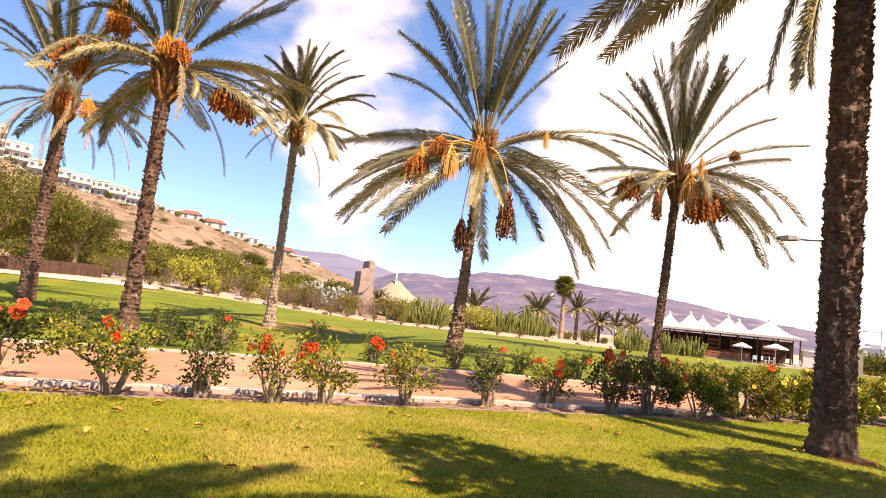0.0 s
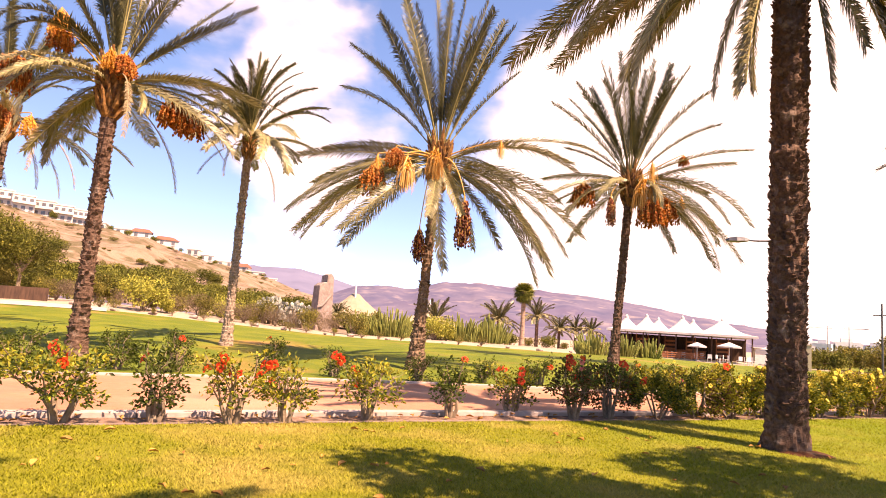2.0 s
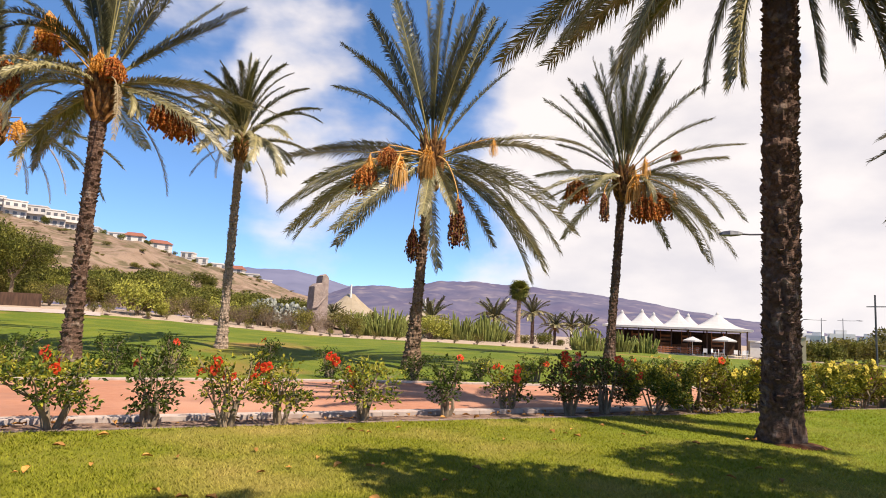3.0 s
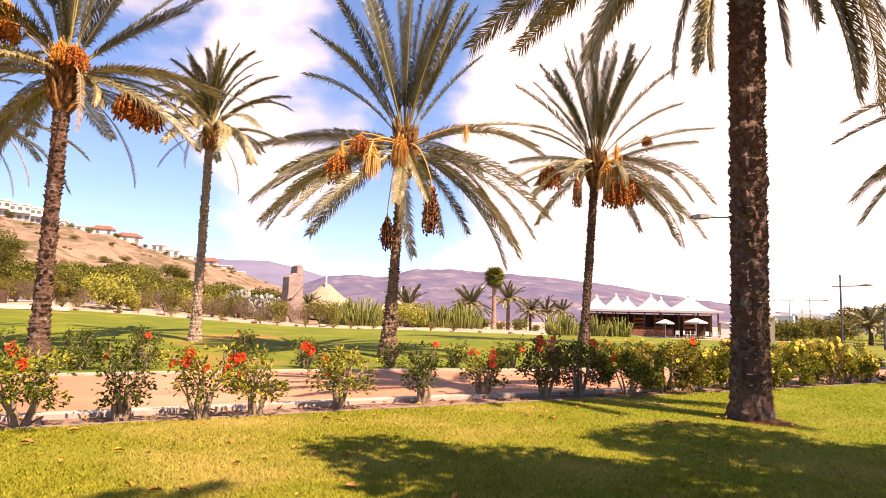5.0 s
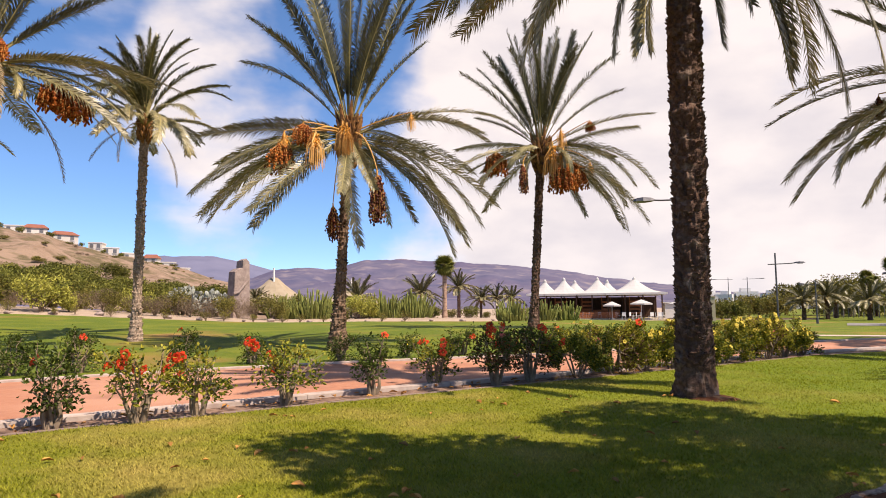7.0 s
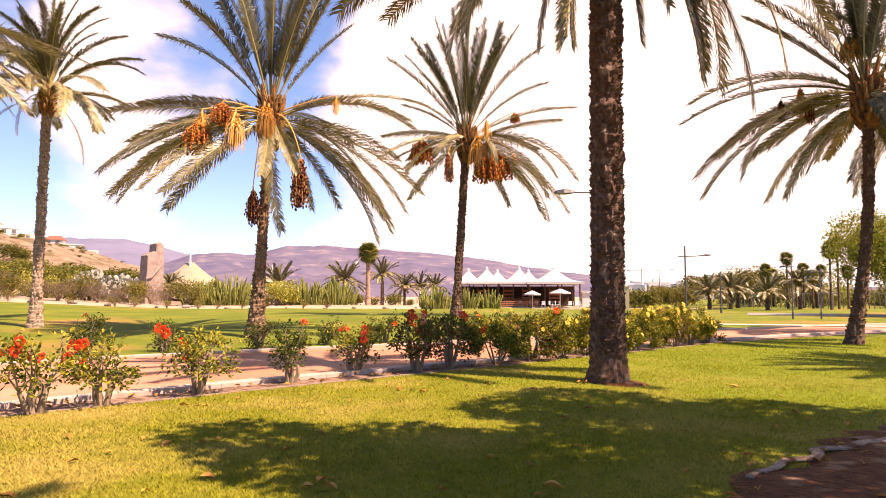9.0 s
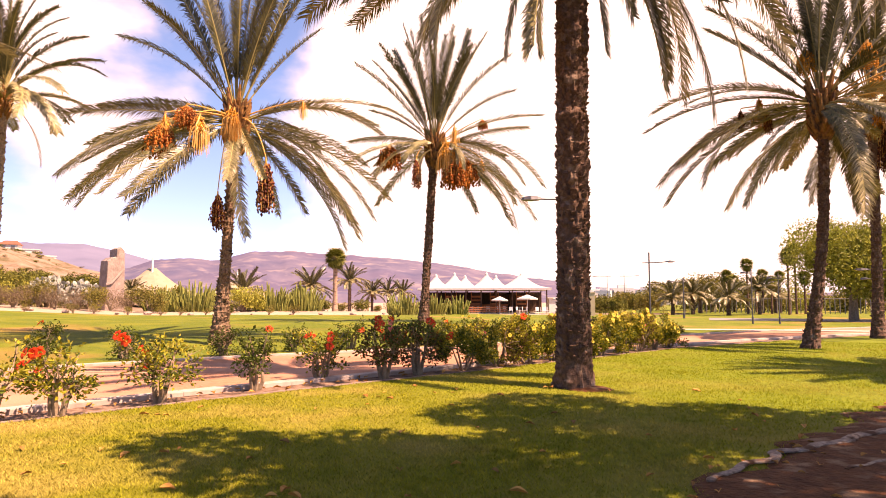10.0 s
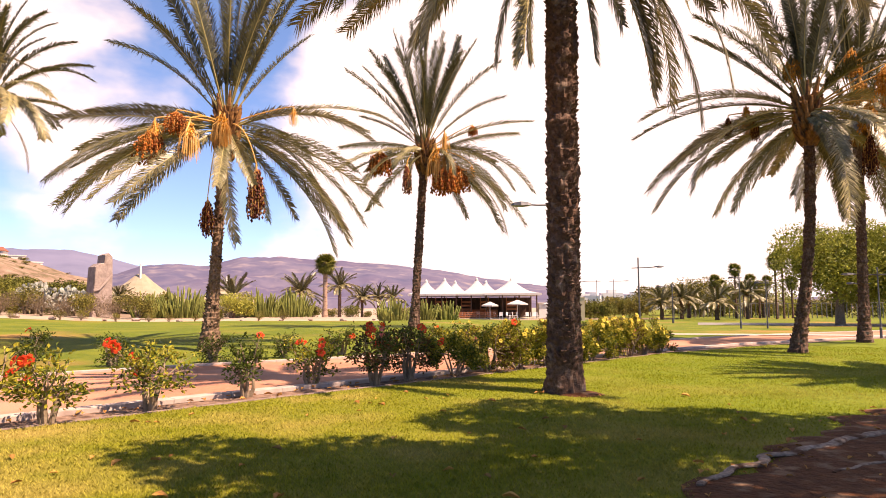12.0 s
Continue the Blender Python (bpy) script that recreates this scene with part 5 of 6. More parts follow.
parasol(18.2, 81, 2.3, 2.4)
parasol(12.8, 84, 2.2, 2.2)


def shade_sail(az, r, wide, peak, mast):
    x, y = polar(az, r)
    ob = thing("shade_tent", x, y, None, 0, "large sand-coloured tent with a white mast", "tent", "sand-coloured tents")
    child("canopy", canopy_mesh(wide / 2, 2.4, peak, M_SAILCLOTH, 0.6), ob)
    b = Build()
    b.tube([(0.3, -1.2, 0), (0.3, -1.2, mast)], [0.22, 0.16], 8)
    child("mast", b.mesh("mast", M_PAINT), ob, None, "thick white mast")
    for sx in (-1, 1):
        for sy in (-1, 1):
            b = Build()
            b.tube([(sx * wide * 0.45, sy * wide * 0.45, -0.1), (sx * wide * 0.45, sy * wide * 0.45, 2.5)], 0.08, 6)
            child("post", b.mesh("post", M_PAINT), ob)


shade_sail(-16.3, 116, 17, 7.0, 8.6)
shade_sail(-9.8, 128, 17, 5.6, 7.4)


def street_lamp(az, r, tall, arm, toward=0.0, drop=0.35, stout=1.0, bulk=1.0):
    x, y = polar(az, r)
    ob = thing("street_lamp", x, y, None, toward, "dark steel street lamp with one flat head", "street lamp", "street lamps in the park")
    b = Build()
    b.tube([(0, 0, -0.1), (0, 0, 0.5), (0, 0, 0.52), (0, 0, tall)], [0.10 * stout, 0.10 * stout, 0.065 * stout, 0.05 * stout], 10)
    child("pole", b.mesh("pole", M_STEEL), ob)
    b = Build()
    b.tube([(-0.45 * arm / 1.5, 0, tall - drop), (arm * 0.5, 0, tall - drop + 0.02), (arm * 0.75, 0, tall - drop + 0.05)], 0.032, 8)
    child("arm", b.mesh("arm", M_STEEL), ob)
    b = Build()
    for t, w, h in ((0, 0.05, 0.03), (0.15, 0.12, 0.06), (0.45, 0.17, 0.08), (0.75, 0.15, 0.06), (0.9, 0.05, 0.02)):
        b.v.extend(Vector((arm * 0.7 + t * 0.72 * bulk * arm / 1.5, sx * w * bulk, tall - drop + 0.05 + sz * h * bulk)) for sx, sz in ((-1, -0.4), (1, -0.4), (0.7, 1), (-0.7, 1)))
    b.f = [(i * 4 + k, i * 4 + (k + 1) % 4, i * 4 + 4 + (k + 1) % 4, i * 4 + 4 + k) for i in range(4) for k in range(4)] + [(3, 2, 1, 0), (16, 17, 18, 19)]
    b.s = [0] * len(b.f)
    head = child("lamp_head", b.mesh("lamp_head", M_STEEL), ob, None, "flat grey lamp head")
    b = Build()
    b.box((arm * 0.7 + 0.2 * arm / 1.5, -0.09, tall - drop - 0.005), (arm * 0.7 + 0.5 * arm / 1.5, 0.09, tall - drop + 0.03))
    child("lens", b.mesh("lens", M_ROAD), head)


street_lamp(25.45, 47, 4.9, 1.5, -25, 0.72)
street_lamp(18.45, 26, 5.65, 1.25, 160, 0.1, 1.0, 1.5)
street_lamp(28.1, 62, 3.6, 1.1, 150)
street_lamp(33.2, 48, 3.75, 0.8, 100, 0.35, 0.6)
street_lamp(35.1, 49, 3.4, 0.8, 100, 0.35, 0.6)
street_lamp(42.5, 36.5, 3.3, 1.3, 140, 0.35, 0.6)
street_lamp(41.7, 44, 3.1, 1.0, 100, 0.35, 0.6)
street_lamp(23.4, 118, 6.3, 2.4, -20)
street_lamp(22.0, 124, 6.5, 2.4, 160)


def cream_pier(az, r):
    x, y = polar(az, r)
    ob = thing("cream_wall_pier", x, y, None, -az, "plain cream rendered wall pier", "wall")
    b = Build()
    b.box((-0.75, -0.25, -0.2), (0.75, 0.25, 2.45))
    b.box((-0.8, -0.3, 2.45), (0.8, 0.3, 2.55))
    child("pier", b.mesh("pier", M_CREAM), ob)


cream_pier(20.35, 72)

# ---------------------------------------------------------------- trees and palms further off


def broad_tree(az, r, tall, wide, seed, mat=M_TREE, leaves=5200, size=0.30, label="broad leafy green tree with a rounded crown", trunk_r=0.28, low=0.28):
    x, y = polar(az, r)
    ob = thing("tree", x, y, None, 0, label, "tree", "trees round the park")
    fol, cores = clump_mesh(seed, tall, wide, leaves, size, mat, 22, low)
    child("crown", fol, ob)
    b = Build()
    fork = Vector((0.1, 0, tall * 0.30))
    b.tube([(0, 0, -0.2), (0.04, 0.03, tall * 0.15), fork], [trunk_r, trunk_r * 0.8, trunk_r * 0.7], 9)
    for c, rr in cores:
        b.tube([fork, fork.lerp(c, 0.5) + Vector((0, 0, 0.2)), c], [trunk_r * 0.4, trunk_r * 0.22, trunk_r * 0.06], 5)
    child("trunk", b.mesh("trunk", M_STEM), ob)


broad_tree(40.0, 60, 7.5, 10.4, 401, leaves=26000, size=0.24, low=0.24, trunk_r=0.4)
broad_tree(44.8, 62, 7.4, 10.4, 402, leaves=26000, size=0.24, low=0.24, trunk_r=0.4)
broad_tree(48.5, 58, 7.0, 8.0, 403)


def shade_tree(x, y, lobes, seed, leaves=900):
    """A leafy tree whose limbs each carry one dense lobe of the crown: offset from the trunk, height, radius."""
    rnd = random.Random(seed)
    ob = thing("shade_tree", x, y, None, 0, "tall leafy shade tree, mostly out of view, beside the dirt track", "tree", "shade trees")
    crown, wood = Build(), Build()
    fork = Vector((0.15, 0.05, 3.4))
    wood.tube([(0, 0, -0.2), (0.06, 0.02, 1.6), fork], [0.22, 0.17, 0.15], 9)
    for lx, ly, h, r in lobes:
        c = Vector((lx, ly, h))
        wood.tube([fork, fork.lerp(c, 0.5) + Vector((0, 0, 0.3)), c], [0.10, 0.06, 0.02], 5)
        for k in range(int(leaves * r * r)):
            way = rand_way(rnd)
            p = c + way * r * rnd.uniform(0.3, 1.0) ** 0.6 * (1 + 0.16 * noise.noise(way * 2.2 + c))
            crown.leaf(p, (way + rand_way(rnd)).normalized(), rand_way(rnd), 0.24 * rnd.uniform(0.7, 1.3), 0.12 * rnd.uniform(0.7, 1.3))
    child("crown", crown.mesh("crown", M_TREE), ob)
    child("trunk", wood.mesh("trunk", M_STEM), ob)


shade_tree(4.6, 2.6, ((-2.2, 2.0, 7.0, 0.85), (-1.6, 0.9, 6.9, 0.8), (-0.8, 1.8, 6.8, 0.85), (-0.3, 0.6, 6.9, 1.15), (0.9, 1.0, 7.1, 1.2), (1.35, 3.2, 7.5, 0.85), (2.4, 3.9, 7.7, 1.05),
                     (2.2, 2.2, 7.3, 1.2), (1.3, -0.3, 6.9, 1.15), (-0.5, -0.6, 7.0, 0.9), (0.3, -1.3, 7.2, 1.2), (0.2, 0.6, 8.2, 1.0)), 480)
# unseen extra tree, added to block sky light over the foreground
shade_tree(11.5, -1.2, ((-2.6, 1.4, 7.2, 1.4), (-1.2, 0.2, 7.4, 1.5), (0.4, 1.2, 7.3, 1.4), (-3.0, -0.6, 7.0, 1.4), (1.6, -0.4, 7.2, 1.4), (-0.6, -1.6, 7.1, 1.5), (2.2, 1.6, 7.0, 1.3), (-0.4, 0.2, 8.6, 1.3)), 482, 420)
shade_tree(9.2, 3.1, ((-1.2, 1.8, 7.2, 1.15), (-0.4, 2.4, 7.2, 1.0), (-1.8, 0.3, 7.0, 1.2), (-0.2, 0.7, 7.1, 1.25), (1.4, 1.2, 7.3, 1.25), (2.7, 1.3, 7.2, 1.2), (1.1, -0.6, 7.0, 1.3),
                     (-0.8, -1.0, 6.9, 1.2), (2.6, -0.4, 7.1, 1.2), (0.5, 0.3, 8.3, 1.1), (4.0, 0.8, 7.0, 1.1)), 481)
broad_tree(29.8, 112, 5.6, 13.0, 404, M_SHRUB, label="wide flat-topped olive tree", size=0.4)
broad_tree(27.2, 118, 4.6, 9.0, 405, M_SHRUB, label="wide flat-topped olive tree", size=0.4)
rt = random.Random(19)
for k in range(8):
    broad_tree(19.0 + 0.9 * k + rt.uniform(-0.4, 0.4), 86 + rt.uniform(-6, 12), rt.uniform(1.7, 3.1), rt.uniform(2.6, 4.6), 410 + k, (M_TREE_DARK, M_SHRUB)[k % 2], 1500, 0.28, "dark green tree behind the lawn", 0.14, 0.1)
for k in range(18):
    broad_tree(28.5 + 1.1 * k + rt.uniform(-0.8, 0.8), 108 + rt.uniform(-8, 25), rt.uniform(2.4, 5.0), rt.uniform(4.5, 8.0), 430 + k, (M_SHRUB, M_TREE, M_SHRUB)[k % 3], 1500, 0.38, "dark green tree behind the lawn", 0.16, 0.02)
for k, (az, r, tall, wide) in enumerate(((-47.5, 57, 7.5, 7.5), (-44.6, 60, 6.5, 6.5), (-50.5, 52, 8.0, 8.0), (-42.0, 66, 6.0, 6.0))):
    broad_tree(az, r, tall, wide, 450 + k, M_TREE_DARK, 9000, 0.2, "greyish green tree beside the side road", 0.2)

FAR_FULL = (("far_up", 16), ("far_side", 22))
rf = random.Random(8)
for az, r, tall, size in ((-0.35, 70, 3.3, 0.46), (-3.6, 72, 2.7, 0.55), (-9.2, 74, 2.4, 0.58), (1.6, 90, 2.6, 0.5), (3.0, 92, 2.8, 0.5), (4.3, 88, 2.6, 0.45), (-17.8, 80, 2.4, 0.4)):
    x, y = polar(az, r)
    palm(x, y, (0, 0, tall), 0.22, 0.17, int(az * 10) % 97, FAR_FULL, size, 0.5, stubs=0, detail=0.45, label="small date palm in the dry bed", group="distant palms")
for k in range(9):
    az, r = 25.8 + 1.2 * k + rf.uniform(-0.6, 0.6), 84 + rf.uniform(-8, 22)
    x, y = polar(az, r)
    palm(x, y, (0, 0, rf.uniform(1.4, 2.8)), 0.24, 0.19, 60 + k, FAR_FULL, 0.5, 0.5, stubs=0, detail=0.4, label="young palm at the far side of the lawn", group="distant palms")


def fan_leaf():
    b = Build()
    b.tube([(0, 0, 0), (0.45, 0, 0.05)], [0.02, 0.012], 4, 1)
    for k in range(15):
        a = radians(-105 + 15 * k)
        way = Vector((math.cos(a), math.sin(a), -0.12 - 0.2 * abs(math.sin(a))))
        side = Vector((-math.sin(a), math.cos(a), 0)) * 0.045
        p = Vector((0.45, 0, 0.05))
        b.add([p, p + way * 0.35 + side, p + way * 0.6 - Vector((0, 0, 0.1)), p + way * 0.35 - side], [(0, 1, 2, 3)], 0)
    return b.mesh("fan_leaf", M_TREE_DARK, M_RIB)


FAN = fan_leaf()


def fan_palm(az, r, tall, size, leaves, seed, trunk_r=0.2, label="slender fan palm with a rounded head"):
    rnd = random.Random(seed)
    x, y = polar(az, r)
    ob = thing("fan_palm", x, y, None, 0, label, "palm tree", "fan palms")
    child("trunk", trunk_mesh(seed, (0, 0, tall), trunk_r * 1.5, trunk_r, 0.6, 0.12, 14, 0.02, mat=M_FANTRUNK if label.startswith("slender") else None), ob)
    for k in range(leaves):
        m = pose(0, 0, tall, 0, 0, k * 137.5) @ pose(0, 0, 0, rnd.uniform(-20, 20), 70 - 158 * (k / leaves), 0)
        child("fan_leaf", FAN, ob, m @ Matrix.Scale(size * rnd.uniform(0.85, 1.1), 4))


fan_palm(-1.6, 62, 4.85, 1.15, 70, 1, 0.2)
for n, (az, r, tall, size) in enumerate(((32.9, 88, 6.0, 1.0), (35.8, 84, 6.6, 1.15), (36.3, 88, 7.6, 1.1), (34.0, 95, 4.9, 1.0), (31.4, 96, 5.0, 1.0), (36.9, 90, 4.4, 1.0), (35.2, 98, 4.8, 0.95), (31.9, 104, 4.6, 1.0), (33.5, 101, 4.2, 0.9), (34.6, 90, 3.8, 0.9))):
    fan_palm(az, r, tall, size, 34, 20 + n, 0.11, "tall thin fan palm beyond the lawn")


def railing():
    ob = thing("boundary_railing", *polar(37.5, 92), None, -37.5, "long grey railing beyond the lawn", "fence")
    for k in range(64):
        b = Build() if k == 0 else b
        if k == 0:
            b.tube([(0, 0, 0), (0, 0, 2.0)], 0.05, 6)
            me = b.mesh("post", M_ROAD)
        child("post", me, ob, pose(-15 + 0.52 * k, 0.1 * math.sin(k), -0.1))
    b = Build()
    b.tube([(-15, 0, 1.85), (18, 0, 1.85)], 0.04, 6)
    child("rail", b.mesh("rail", M_ROAD), ob)


railing()


def ground_ribbon(name, az0, az1, r0, r1, lift, mat, label, category):
    verts, faces = [], []
    for i in range(25):
        az = az0 + (az1 - az0) * i / 24
        a, b = (r0(az), r1(az))
        for r in (a, b):
            x, y = polar(az, r)
            verts.append((x, y, height(x, y) + lift))
    faces = [(2 * i, 2 * i + 1, 2 * i + 3, 2 * i + 2) for i in range(24)]
    tagged(new(name, mesh_of(name, verts, faces, mat)), label, category, kind="structure")


ground_ribbon("footway", 24, 56, lambda a: 36 + 0.12 * (a - 24), lambda a: 37.6 + 0.12 * (a - 24), 0.03, M_KERB, "pale narrow footway across the lawn", "path")
ground_ribbon("road", 30, 60, lambda a: 56, lambda a: 64, 0.04, M_ROAD, "grey asphalt road beyond the lawn", "road")
ground_ribbon("side_road", -62, -36, lambda a: 49.5, lambda a: 54.5, 0.05, M_KERB, "pale side road beside the lawn", "road")


ground_ribbon("verge", 17, 62, lambda a: 64.5 if a > 29 else 92, lambda a: 420, 0.02, M_LAWN, "dull green verge beyond the road", "ground")


def town_block(az, r, wide, tall, base, seed):
    """A white flat-roofed block of the town beyond the park."""
    x, y = polar(az, r)
    ob = thing("town_house", x, y, base, -az + (seed % 5 - 2) * 9, "white flat-roofed house in the far town", "house", "houses of the far town")
    b = Build()
    b.box((-wide / 2, 0, -12), (wide / 2, 8, tall))
    b.box((-wide / 4, 2, tall), (wide / 5, 6, tall + 1.6))
    child("wall", b.mesh("wall", M_PAINT if seed % 3 else M_HOUSE), ob)
    win = Build()
    win.box((-0.6, -0.05, 0), (0.6, 0.05, 1.4))
    win = win.mesh("window", M_GLASS)
    for f in range(max(1, int(tall / 3))):
        for k in range(max(2, int(wide / 3.5))):
            child("window", win, ob, pose(-wide / 2 + 1.6 + 3.2 * k, -0.03, 0.9 + 3 * f))


rk = random.Random(62)
for k in range(17):
    town_block(18.6 + 0.62 * k + rk.uniform(-0.25, 0.25), 330 + rk.uniform(-20, 45), rk.uniform(6, 10), rk.uniform(2.6, 4.2), 2.6 + 2.6 * rk.random() - 0.08 * k, k)


def low_wall():
    b = Build()
    pts = [polar(-64 + 1.0 * k, 57.5) for k in range(25)]
    for (x0, y0), (x1, y1) in zip(pts, pts[1:]):
        z0, z1 = height(x0, y0), height(x1, y1)
        n = Vector((y1 - y0, x0 - x1, 0)).normalized() * 0.15
        p = [Vector((x0, y0, z0)), Vector((x1, y1, z1))]
        v = [p[0] - n, p[1] - n, p[1] + n, p[0] + n]
        b.add([q - Vector((0, 0, 0.2)) for q in v] + [q + Vector((0, 0, 0.85)) for q in v], [(4, 5, 6, 7), (0, 1, 5, 4), (1, 2, 6, 5), (2, 3, 7, 6), (3, 0, 4, 7)])
    tagged(new("low_wall", b.mesh("low_wall", M_DARKWOOD)), "low dark brown wall beside the side road", "wall", kind="structure")


low_wall()


def sign_board(az, r):
    x, y = polar(az, r)
    ob = thing("sign_board", x, y, None, -az, "blank white sign board on two posts", "sign")
    b = Build()
    b.box((-0.32, -0.02, 0.75), (0.32, 0.02, 1.45))
    child("board", b.mesh("board", M_PAINT), ob)
    for sx in (-0.42, 0.42):
        b = Build()
        b.tube([(sx * 0.6, 0.05, -0.1), (sx * 0.6, 0.05, 1.45)], 0.03, 6)
        child("post", b.mesh("post", M_STEEL), ob)


sign_board(44.1, 50)
# ---------------------------------------------------------------- hillside, houses and mountains
HILL = along_of([(-110, 9.0), (-80, 11.0), (-60, 10.2), (-47.6, 7.9), (-45.4, 7.3), (-42.7, 6.7), (-38.6, 6.2), (-36.0, 5.9), (-33.8, 5.75), (-31.0, 5.0), (-28.7, 4.35), (-26.3, 3.9), (-24.1, 3.2), (-21.2, 2.3), (-18, 1.5), (-14, 0.7), (-10, 0.0)])
RIDGE = 250.0


def hill_at(az, t):
    """A point of the slope: t runs from its foot to the ridge and over."""
    top = 1.5 + RIDGE * math.tan(radians(HILL(az)))
    r = 92 + (RIDGE - 92) * t
    x, y = polar(az, r)
    foot = height(x, y)
    rise = smooth_step(-0.15, 1.08, t) if t <= 1 else smooth_step(-0.15, 1.08, 1) - 0.1 * (t - 1)
    z = foot - 0.3 + (top - foot) * rise / smooth_step(-0.15, 1.08, 1)
    z += (2.6 * noise.noise((x * 0.035, y * 0.035, 1.0)) + 1.5 * noise.noise((x * 0.12, y * 0.12, 4.0))) * min(1, t * 3) * (0.25 if t > 0.9 else 1)
    return x, y, z


def build_hill():
    verts, faces, cols, rows = [], [], 160, 44
    for i in range(cols + 1):
        for k in range(rows + 1):
            verts.append(hill_at(-110 + 100 * i / cols, 1.25 * k / rows))
    for i in range(cols):
        for k in range(rows):
            a = i * (rows + 1) + k
            faces.append((a, a + rows + 1, a + rows + 2, a + 1))
    tagged(new("hillside", mesh_of("hillside", verts, faces, M_HILL, smooth=True)), "dry brown hillside with scattered scrub", "hill", kind="structure")


build_hill()
rh = random.Random(4)
for k in range(280):
    az, t = rh.uniform(-52, -21), rh.random() ** 1.4
    x, y, z = hill_at(az, 0.05 + 0.9 * t)
    low = t < 0.3
    ob = thing("hill_scrub", x, y, z - 0.15, rh.uniform(0, 360), "dark scrub at the foot of the slope" if low else "small dry scrub on the slope", "shrub", "scrub on the hillside")
    fol, wood = SHRUBS[(("dark", "olive", "dark") if low else ("brown", "olive", "grey"))[k % 3], k % 2]
    sz = rh.uniform(0.7, 1.9) * (1 - t) if low else rh.uniform(0.35, 1.0)
    child("foliage", fol, ob, Matrix.Diagonal((sz * 1.2, sz * 1.2, sz * (0.9 if low else 0.6), 1)))

for az in (-51.2, -44.3, -40.2, -36.3, -35.0, -33.0, -30.9, -29.4, -28.2, -26.7, -25.4, -24.2):
    x, y, z = hill_at(az, 0.95)
    ob = thing("hill_scrub", x, y, z - 0.2, az * 50, "dark bush beside the houses on the ridge", "shrub", "scrub on the hillside")
    sz = rh.uniform(0.45, 0.85)
    child("foliage", SHRUBS["dark", 0][0], ob, Matrix.Diagonal((sz, sz, sz * rh.uniform(0.8, 1.5), 1)))


def house(az, t, wide, deep, floors, roof, label, turn=0.0, bays=3, storey=2.7):
    """A flat or pitched house whose front looks down the slope."""
    x, y, z = hill_at(az, t)
    ob = thing("house", x, y, z - 0.6, -az + turn, label, "house", "houses on the hill")
    tall = floors * storey + 0.6
    b = Build()
    b.box((-wide / 2, 0, -1.5), (wide / 2, deep, tall))
    child("wall", b.mesh("wall", M_HOUSE), ob)
    b = Build()
    if roof == "flat":
        b.box((-wide / 2 - 0.15, -0.15, tall), (wide / 2 + 0.15, deep + 0.15, tall + 0.35))
    else:
        w, d = wide / 2 + 0.4, deep + 0.4
        b.add([Vector(p) for p in ((-w, -0.4, tall), (w, -0.4, tall), (w, d, tall), (-w, d, tall), (-w * 0.6, d / 2, tall + 1.5), (w * 0.6, d / 2, tall + 1.5))],
              [(0, 1, 5, 4), (1, 2, 5), (2, 3, 4, 5), (3, 0, 4), (3, 2, 1, 0)])
    child("roof", b.mesh("roof", M_HOUSE if roof == "flat" else M_ROOF), ob)
    win = Build()
    win.box((-0.55, -0.06, 0), (0.55, 0.06, 1.3))
    win = win.mesh("window", M_GLASS)
    sill = Build()
    sill.box((-0.7, -0.2, -0.12), (0.7, 0.05, 0.0))
    sill = sill.mesh("sill", M_PAINT)
    slab = Build()
    slab.box((-wide / 2, -1.1, 0), (wide / 2, 0, 0.16))
    slab.box((-wide / 2, -1.1, 0.16), (wide / 2, -1.02, 0.85))
    slab = slab.mesh("balcony", M_HOUSE)
    for f in range(floors):
        for k in range(bays):
            pane = child("window", win, ob, pose(-wide / 2 + wide * (k + 0.5) / bays, -0.03, 0.6 + f * storey + 0.7))
            child("sill", sill, pane)
        if f and floors > 1:
            child("balcony", slab, ob, pose(0, 0, 0.6 + f * storey))
    return ob


for n, (az, w, fl) in enumerate(((-50.4, 9, 4), (-48.4, 9, 4), (-46.6, 8, 3), (-45.0, 7, 2), (-43.6, 6.5, 2), (-42.2, 6.5, 2), (-40.9, 6, 2), (-39.6, 6, 2), (-38.4, 5, 2), (-37.2, 5, 1))):
    house(az, 0.985 - 0.012 * (n % 2), w, 9, fl, "flat", "pale stepped apartment block on the ridge", (n % 3 - 1) * 12, 3)
for n, (az, w, roof, label) in enumerate(((-35.4, 6, "flat", "small white house on the ridge"), (-34.0, 8, "tile", "low house with a red tiled roof"), (-32.0, 9, "tile", "low house with a red tiled roof"), (-30.0, 5, "flat", "small white house on the ridge"),
                                          (-28.9, 6, "flat", "small white house on the ridge"), (-27.4, 7, "flat", "small white house on the ridge"), (-26.1, 6, "tile", "low house with a red tiled roof"), (-24.8, 7, "flat", "small white house on the ridge"), (-23.6, 6, "flat", "small white house on the ridge"))):
    house(az, 0.98, w * 0.85, 5, 1, roof, label, (n % 3 - 1) * 15, 2, 2.3)


